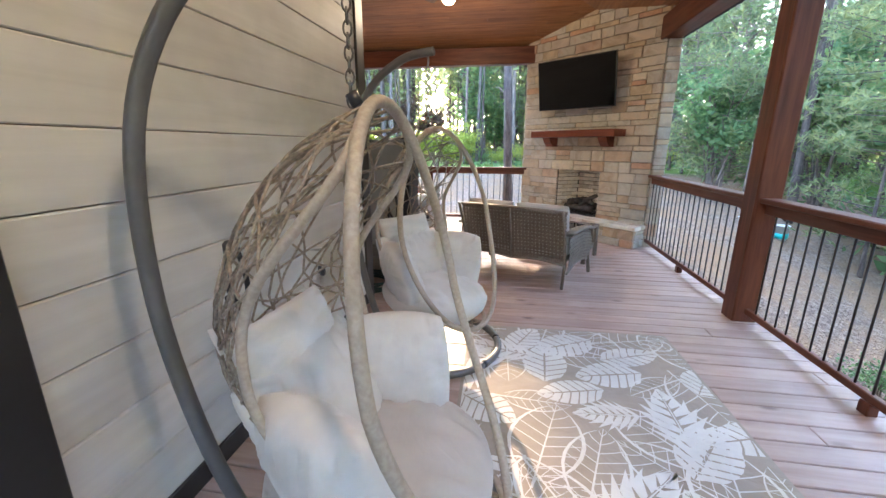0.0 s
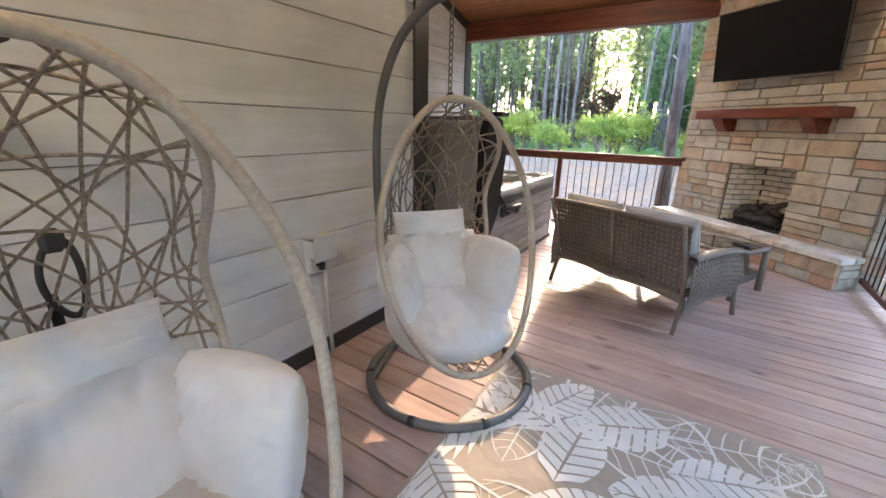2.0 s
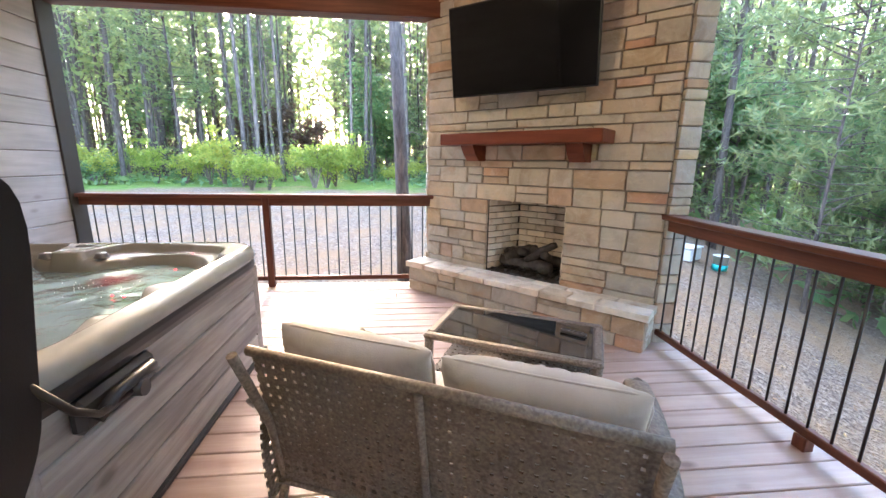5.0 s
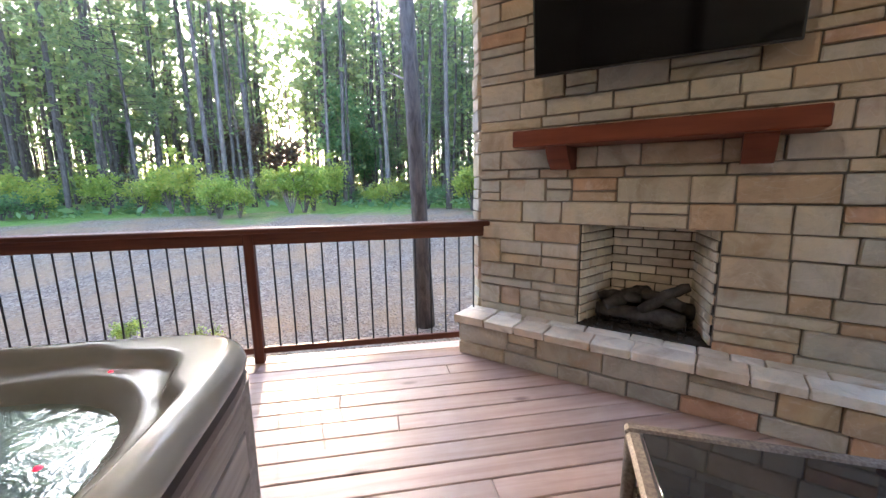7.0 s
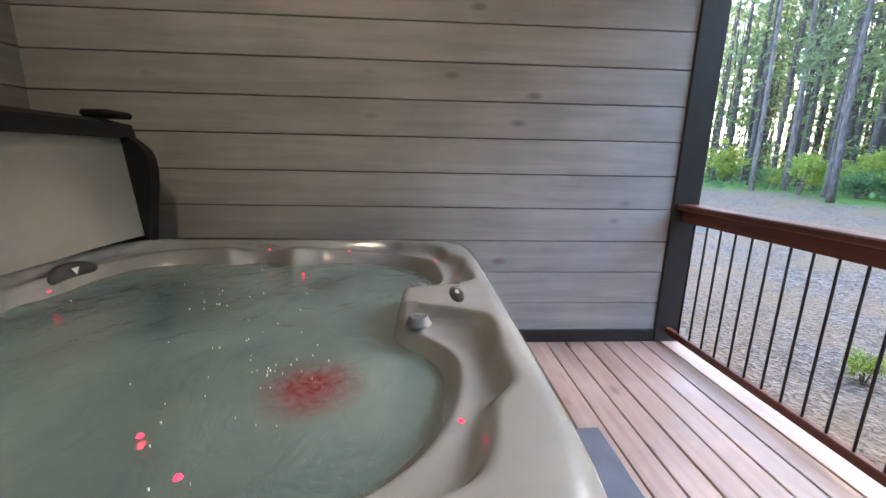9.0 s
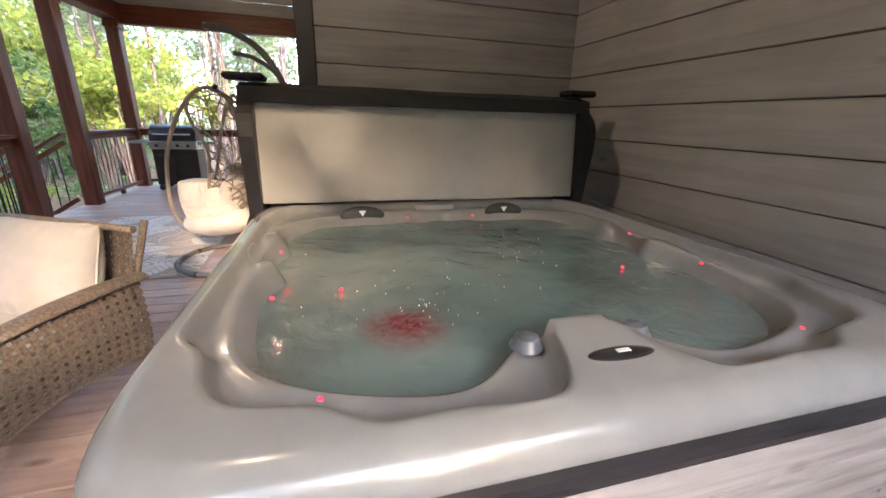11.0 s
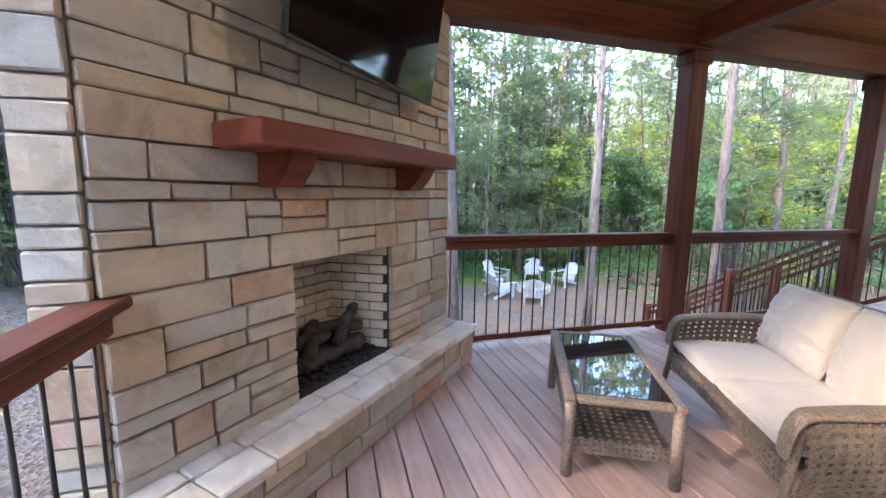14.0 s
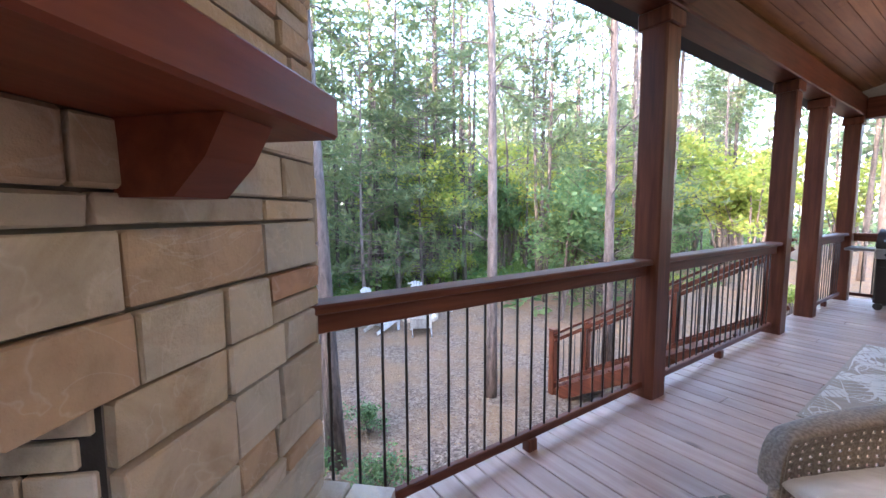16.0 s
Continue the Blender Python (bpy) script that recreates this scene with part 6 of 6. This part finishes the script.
PINE_LABEL = "tall slender pine with bare lower trunk and feathery crown"
for x, y, k, s in ((2.9, 11.02, 0, 1.0), (8.43, 6.35, 1, 0.98), (8.8, 3.3, 0, 0.95), (8.1, 0.55, 3, 0.95), (9.9, 14.4, 3, 0.9), (10.9, 14.0, 1, 0.85)):
    plant("pine_tree", PINES[k], x, y, s, fr.uniform(0, 360), "tall slender pine standing close to the porch", "tree", "pines round the porch")
count = 0
spots = []
while count < 290:
    a, d = (fr.uniform(0, 2 * math.pi) if count % 4 else fr.uniform(1.1, 2.5)), 8 + 46 * fr.random() ** 0.8
    x, y = 4 + d * math.cos(a), 6 + d * math.sin(a)
    if x < -3 and y < 2 and fr.random() < 0.7:
        continue
    if free(x, y) and all((x - p) ** 2 + (y - q) ** 2 > 2.2 for p, q in spots):
        spots.append((x, y))
        plant("pine_tree", fr.choice(PINES), x, y, fr.uniform(0.8, 1.15), fr.uniform(0, 360), PINE_LABEL, "tree", "pines of the wood")
        count += 1
count = 0
while count < 95:
    a, d = (fr.uniform(-1.9, 2.6) if count % 2 else fr.uniform(-0.5, 1.2)), 9 + 22 * fr.random()
    x, y = 4 + d * math.cos(a), 6 + d * math.sin(a)
    if free(x, y) and (x > 9 or y > 24):
        kind = fr.random()
        if kind < 0.5:
            plant("sapling", fr.choice(SAPLINGS), x, y, fr.uniform(0.7, 1.15), fr.uniform(0, 360), "leafy green young tree under the pines", "tree", "young leafy trees")
        else:
            plant("young_pine", fr.choice(YOUNG), x, y, fr.uniform(0.7, 1.1), fr.uniform(0, 360), "young pine with branches down to the ground", "tree", "young pines")
        count += 1
# saplings in YELLOW, so that front sunlight is put into their leaf colour
SUNLIT_SAPLINGS = [bush_meshes(h, w, c, s, sd, YELLOW, 8) for h, w, c, s, sd in ((5.0, 1.7, 2600, 0.12, 51), (6.5, 2.0, 3200, 0.13, 52))]
count = 0
while count < 40:
    x, y = fr.uniform(9.5, 30), fr.uniform(-34, -1)
    if free(x, y):
        plant("sapling", fr.choice(SUNLIT_SAPLINGS), x, y, fr.uniform(0.8, 1.4), fr.uniform(0, 360), "young tree with sunlit yellow-green leaves", "tree", "young leafy trees")
        count += 1
for k in range(120):
    if k < 84:
        x = -34 + 46 * (k + fr.random()) / 84
        y = 21.8 + 1.5 * math.sin(x * 0.7) + abs(fr.gauss(0, 3.6))
    else:
        a = fr.uniform(-1.5, 0.5)
        d = 11 + fr.random() * 9
        x, y = 6 + d * math.cos(a), 5 + d * math.sin(a)
        if not free(x, y):
            continue
    plant("shrub", fr.choice(SHRUBS if k < 84 else SHRUBS[1:3]), x, y, fr.uniform(0.45, 0.95), fr.uniform(0, 360), "yellow-green shrub at the wood's edge", "shrub", "shrubs at the wood's edge")
for x, y, s in ((7.9, 6.9, 0.5), (7.5, 6.1, 0.45), (9.0, 5.6, 0.4), (0.4, 10.7, 0.22), (-0.6, 11.2, 0.22)):
    plant("ground_shrub", SHRUBS[0 if y > 10 else 2], x, y, s, fr.uniform(0, 360), "low green seedling growing through the gravel", "shrub", "seedlings by the porch")
BROWN = leaf_material("dead_brown_needles", [(0.0, (0.07, 0.045, 0.032)), (0.5, (0.12, 0.075, 0.05)), (1.0, (0.19, 0.12, 0.07))], 0.4)
DEAD = bush_meshes(4.6, 1.8, 3600, 0.12, 61, BROWN, 9)
for x, y, k in ((-5.2, 31.5, 1.0), (-3.2, 33.0, 0.85), (-7.2, 33.5, 0.9)):
    plant("dead_shrub", DEAD, x, y, k, fr.uniform(0, 360), "large dead shrub with brown leaves in the wood", "shrub", "dead brown shrubs")
# two pines added by the dead shrubs to break the sun on the spa cover
state = fr.getstate()
for x, y, k in ((-3.3, 26.3, 3), (-4.4, 28.6, 2)):
    plant("pine_tree", PINES[k], x, y, 0.95, 40 * k, PINE_LABEL, "tree", "pines of the wood")
fr.setstate(state)
# low growth on the forest floor
g = Geo()
for k in range(9000):
    a, d = fr.uniform(-1.9, 3.3), 9.5 + 26 * fr.random()
    x, y = 4 + d * math.cos(a), 6 + d * math.sin(a)
    if not free(x, y) or (y < 21.0 and x < 11.5):
        continue
    leaf_quad(g, Vector((x, y, ground_height(x, y) + fr.uniform(0.03, 0.3))), fr.uniform(0.1, 0.24), fr, 2.2)
solid("undergrowth", g, LEAVES, "low green undergrowth on the forest floor", "undergrowth", "stuff")
# woods beyond, thick enough to close the view
g, gl = Geo(), Geo()
for k in range(900):
    a, d = fr.uniform(0, 6.283), fr.uniform(46, 88)
    x, y = 4 + d * math.cos(a), 6 + d * math.sin(a)
    z, h, r = ground_height(x, y) - 0.3, fr.uniform(13, 20), fr.uniform(0.09, 0.17)
    g.tube([(x, y, z), (x + fr.uniform(-0.4, 0.4), y + fr.uniform(-0.4, 0.4), z + h)], [r, 0.03], 5, caps=False)
    for j in range(90):
        c = Vector((x + fr.gauss(0, 1.1), y + fr.gauss(0, 1.1), z + h * fr.uniform(0.42, 1.03)))
        leaf_quad(gl, c, fr.uniform(0.3, 0.75), fr, 1.5)
    for j in range(70):
        c = Vector((x + fr.gauss(0, 2.2), y + fr.gauss(0, 2.2), z + abs(fr.gauss(0, 2.4))))
        leaf_quad(gl, c, fr.uniform(0.25, 0.55), fr, 1.5)
solid("far_trunks", g, BARK, "close-set trunks of the distant pine wood", "woods", "stuff")
solid("far_foliage", gl, NEEDLES, "hazy green foliage of the distant wood", "woods", "stuff")

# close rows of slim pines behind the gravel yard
# paler and yellower than NEEDLES: haze and backlight put into the leaf colour
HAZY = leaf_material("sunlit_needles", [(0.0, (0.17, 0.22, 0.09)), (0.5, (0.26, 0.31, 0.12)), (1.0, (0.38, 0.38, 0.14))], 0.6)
g, gl = Geo(), Geo()
for k in range(900):
    x, y = (fr.uniform(-34, 14), 25 + 27 * fr.random()) if k < 420 else (16.5 + 34 * fr.random(), fr.uniform(-36, 34))
    if not free(x, y):
        continue
    z, h, r = ground_height(x, y) - 0.3, fr.uniform(13, 18), fr.uniform(0.06, 0.12)
    g.tube([(x, y, z), (x + fr.uniform(-0.3, 0.3), y, z + h * 0.5), (x + fr.uniform(-0.5, 0.5), y + fr.uniform(-0.4, 0.4), z + h)], [r, r * 0.75, 0.02], 6, caps=False)
    for j in range(5):
        t, a = fr.uniform(0.2, 0.6), fr.uniform(0, 6.28)
        g.tube([(x, y, z + h * t), (x + math.cos(a) * 0.9, y + math.sin(a) * 0.9, z + h * t + 0.15)], [0.012, 0.004], 3, caps=False)
    for j in range(140):
        t = fr.uniform(0.24, 1.03)
        w = 0.35 + 1.1 * math.sin(math.pi * min(1, (1.06 - t) * 1.25))
        c = Vector((x + fr.gauss(0, w), y + fr.gauss(0, w), z + h * t))
        leaf_quad(gl, c, fr.uniform(0.09, 0.26), fr, 1.8)
    for j in range(46):
        c = Vector((x + fr.gauss(0, 1.2), y + fr.gauss(0, 1.2), z + 0.3 + abs(fr.gauss(0, 1.5))))
        leaf_quad(gl, c, fr.uniform(0.08, 0.22), fr, 1.5)
solid("slim_trunks", g, BARK, "rows of slim grey pine trunks behind the yard", "woods", "stuff")
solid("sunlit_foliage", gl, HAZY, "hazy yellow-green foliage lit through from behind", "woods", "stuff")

# stairs from the gap in the side railing down to the yard
stairs = thing("stairs", "red-brown wooden stairs with railings down to the yard", "stairs", pose(XR + 0.135, 0, 0), kind="structure")
Y0, Y1, RISE, RUN, STEPS = 1.22, 2.20, 0.176, 0.285, 11
tread = plank_mesh("tread", (0.29, Y1 - Y0, 0.036), CEDAR[1], 0.006)
for k in range(STEPS):
    part("tread", tread, None, stairs, m=pose(0.145 + k * RUN, (Y0 + Y1) / 2, -(k + 1) * RISE))
for yv in (Y0 - 0.02, Y1 + 0.02):
    n = STEPS
    a, b = (0.0, -0.02), (n * RUN, -n * RISE - 0.02)
    g = Geo().add([(a[0], yv - 0.018, a[1]), (b[0], yv - 0.018, b[1]), (b[0], yv - 0.018, b[1] - 0.26), (a[0], yv - 0.018, a[1] - 0.28), (a[0], yv + 0.018, a[1]), (b[0], yv + 0.018, b[1]), (b[0], yv + 0.018, b[1] - 0.26), (a[0], yv + 0.018, a[1] - 0.28)], [(0, 1, 2, 3), (7, 6, 5, 4), (0, 4, 5, 1), (3, 2, 6, 7), (1, 5, 6, 2), (0, 3, 7, 4)])
    part("stringer", g, CEDAR[0], stairs)
    s = -RISE / RUN
    for x in (1.45, 3.12):
        z = s * x
        part("newel", Geo().box((x - 0.06, yv - 0.06, z - 1.15 if x < 2 else z - 0.35), (x + 0.06, yv + 0.06, z + 1.12), None, 0.01).box((x - 0.07, yv - 0.07, z + 1.12), (x + 0.07, yv + 0.07, z + 1.145), None, 0.008), CEDAR[2], stairs)
    tilt = -math.degrees(math.atan(s))
    ln = math.hypot(3.12, 3.12 * s)
    for off, w, hh, nm in ((1.02, 0.055, 0.035, "hand_rail"), (0.9, 0.02, 0.06, "upper_rail"), (0.1, 0.02, 0.06, "lower_rail")):
        part(nm, Geo().box((0, -w, -hh / 2), (ln, w, hh / 2), pose(0, yv, off, 0, tilt, 0), 0.004), CEDAR[0], stairs)
    me = Geo().tube([(0, 0, 0.1), (0, 0, 0.9)], 0.008, 7).mesh("baluster", BLACK_METAL)
    for k in range(1, 26):
        x = k * 0.12
        if abs(x - 1.45) > 0.07:
            part("baluster", me, None, stairs, m=pose(x, yv, s * x))
# fire pit with white slatted chairs
PX, PY = 14.3, 1.5
PZ = ground_height(PX, PY)
pit = thing("fire_pit", "round pale stone fire pit with a light lid", "fire pit", pose(PX, PY, PZ))
blk = Geo().box((0.42, -0.11, 0), (0.6, 0.11, 0.13), None, 0.015).mesh("block", CAPSTONE)
for ring in range(2):
    for k in range(14):
        part("block", blk, None, pit, m=pose(0, 0, ring * 0.135, 0, 0, k * 360 / 14 + ring * 12))
part("lid", Geo().lathe([(0.0001, 0.3), (0.5, 0.285), (0.56, 0.275), (0.56, 0.268)], 28), STAINLESS, pit)
WHITE_W = wood("weathered_white_paint", (0.48, 0.47, 0.45), (0.7, 0.69, 0.66), 2, 0.6, 6, 0.06)


def garden_chair():
    c = thing("garden_chair", "white wooden slatted garden chair by the fire pit", "chair", group="chairs round the fire pit")
    for s in (-1, 1):
        part("front_leg", Geo().box((s * 0.3 - 0.015, 0.28, 0), (s * 0.3 + 0.015, 0.38, 0.52), None, 0.004), WHITE_W, c)
        part("rear_leg", Geo().box((-0.015, -0.5, -0.05), (0.015, 0.45, 0.05), pose(s * 0.265, -0.02, 0.21, 17, 0, 0), 0.004), WHITE_W, c)
        part("arm", Geo().box((s * 0.33 - 0.07, -0.35, 0.52), (s * 0.33 + 0.07, 0.42, 0.545), None, 0.006), WHITE_W, c)
    for k in range(6):
        part("seat_slat", Geo().box((-0.27, -0.045, -0.01), (0.27, 0.045, 0.01), pose(0, 0.33 - 0.1 * k, 0.37 - 0.03 * k, 17, 0, 0), 0.003), WHITE_W, c)
    for k in range(5):
        hgt = 0.74 - 0.035 * abs(k - 2)
        part("back_slat", Geo().box((-0.05, -0.01, 0), (0.05, 0.01, hgt), pose(-0.22 + 0.11 * k, -0.22, 0.2, 24, 0, 0), 0.003), WHITE_W, c)
    part("back_rail", Geo().box((-0.3, -0.012, -0.03), (0.3, 0.012, 0.03), pose(0, -0.4, 0.52, 24, 0, 0), 0.003), WHITE_W, c)
    return c


first = garden_chair()
for k, (dx, dy) in enumerate(((1.5, -0.75), (0.55, -1.6), (-0.5, 1.55), (1.45, 0.85), (-1.35, 0.75))):
    x, y = PX + dx, PY + dy
    m = pose(x, y, ground_height(x, y), 0, 0, math.degrees(math.atan2(-dy, -dx)) - 90)
    if k == 0:
        first.matrix_basis = m
    else:
        copy_thing(first, m)
# odds and ends on the gravel
tote = thing("storage_tub", "white plastic storage tub standing on the gravel", "tub", pose(9.2, 12.7, ground_height(9.2, 12.7) - 0.01, 0, 0, 30))
part("body", Geo().box((-0.25, -0.18, 0), (0.25, 0.18, 0.28), None, 0.03), WHITE_PL, tote)
part("lid", Geo().box((-0.27, -0.2, 0.281), (0.27, 0.2, 0.31), None, 0.012), WHITE_PL, tote)
pail = thing("bucket", "white bucket with a teal band on the gravel", "bucket", pose(9.75, 12.4, ground_height(9.75, 12.4) - 0.01))
part("body", Geo().lathe([(0.0001, 0.0), (0.12, 0.0), (0.15, 0.36), (0.158, 0.36), (0.158, 0.375), (0.14, 0.375), (0.13, 0.05)], 20), WHITE_PL, pail)
part("band", Geo().lathe([(0.131, 0.05), (0.14, 0.05), (0.15, 0.18), (0.141, 0.18)], 20), plain("teal_plastic", (0.02, 0.4, 0.38), 0.4), pail)
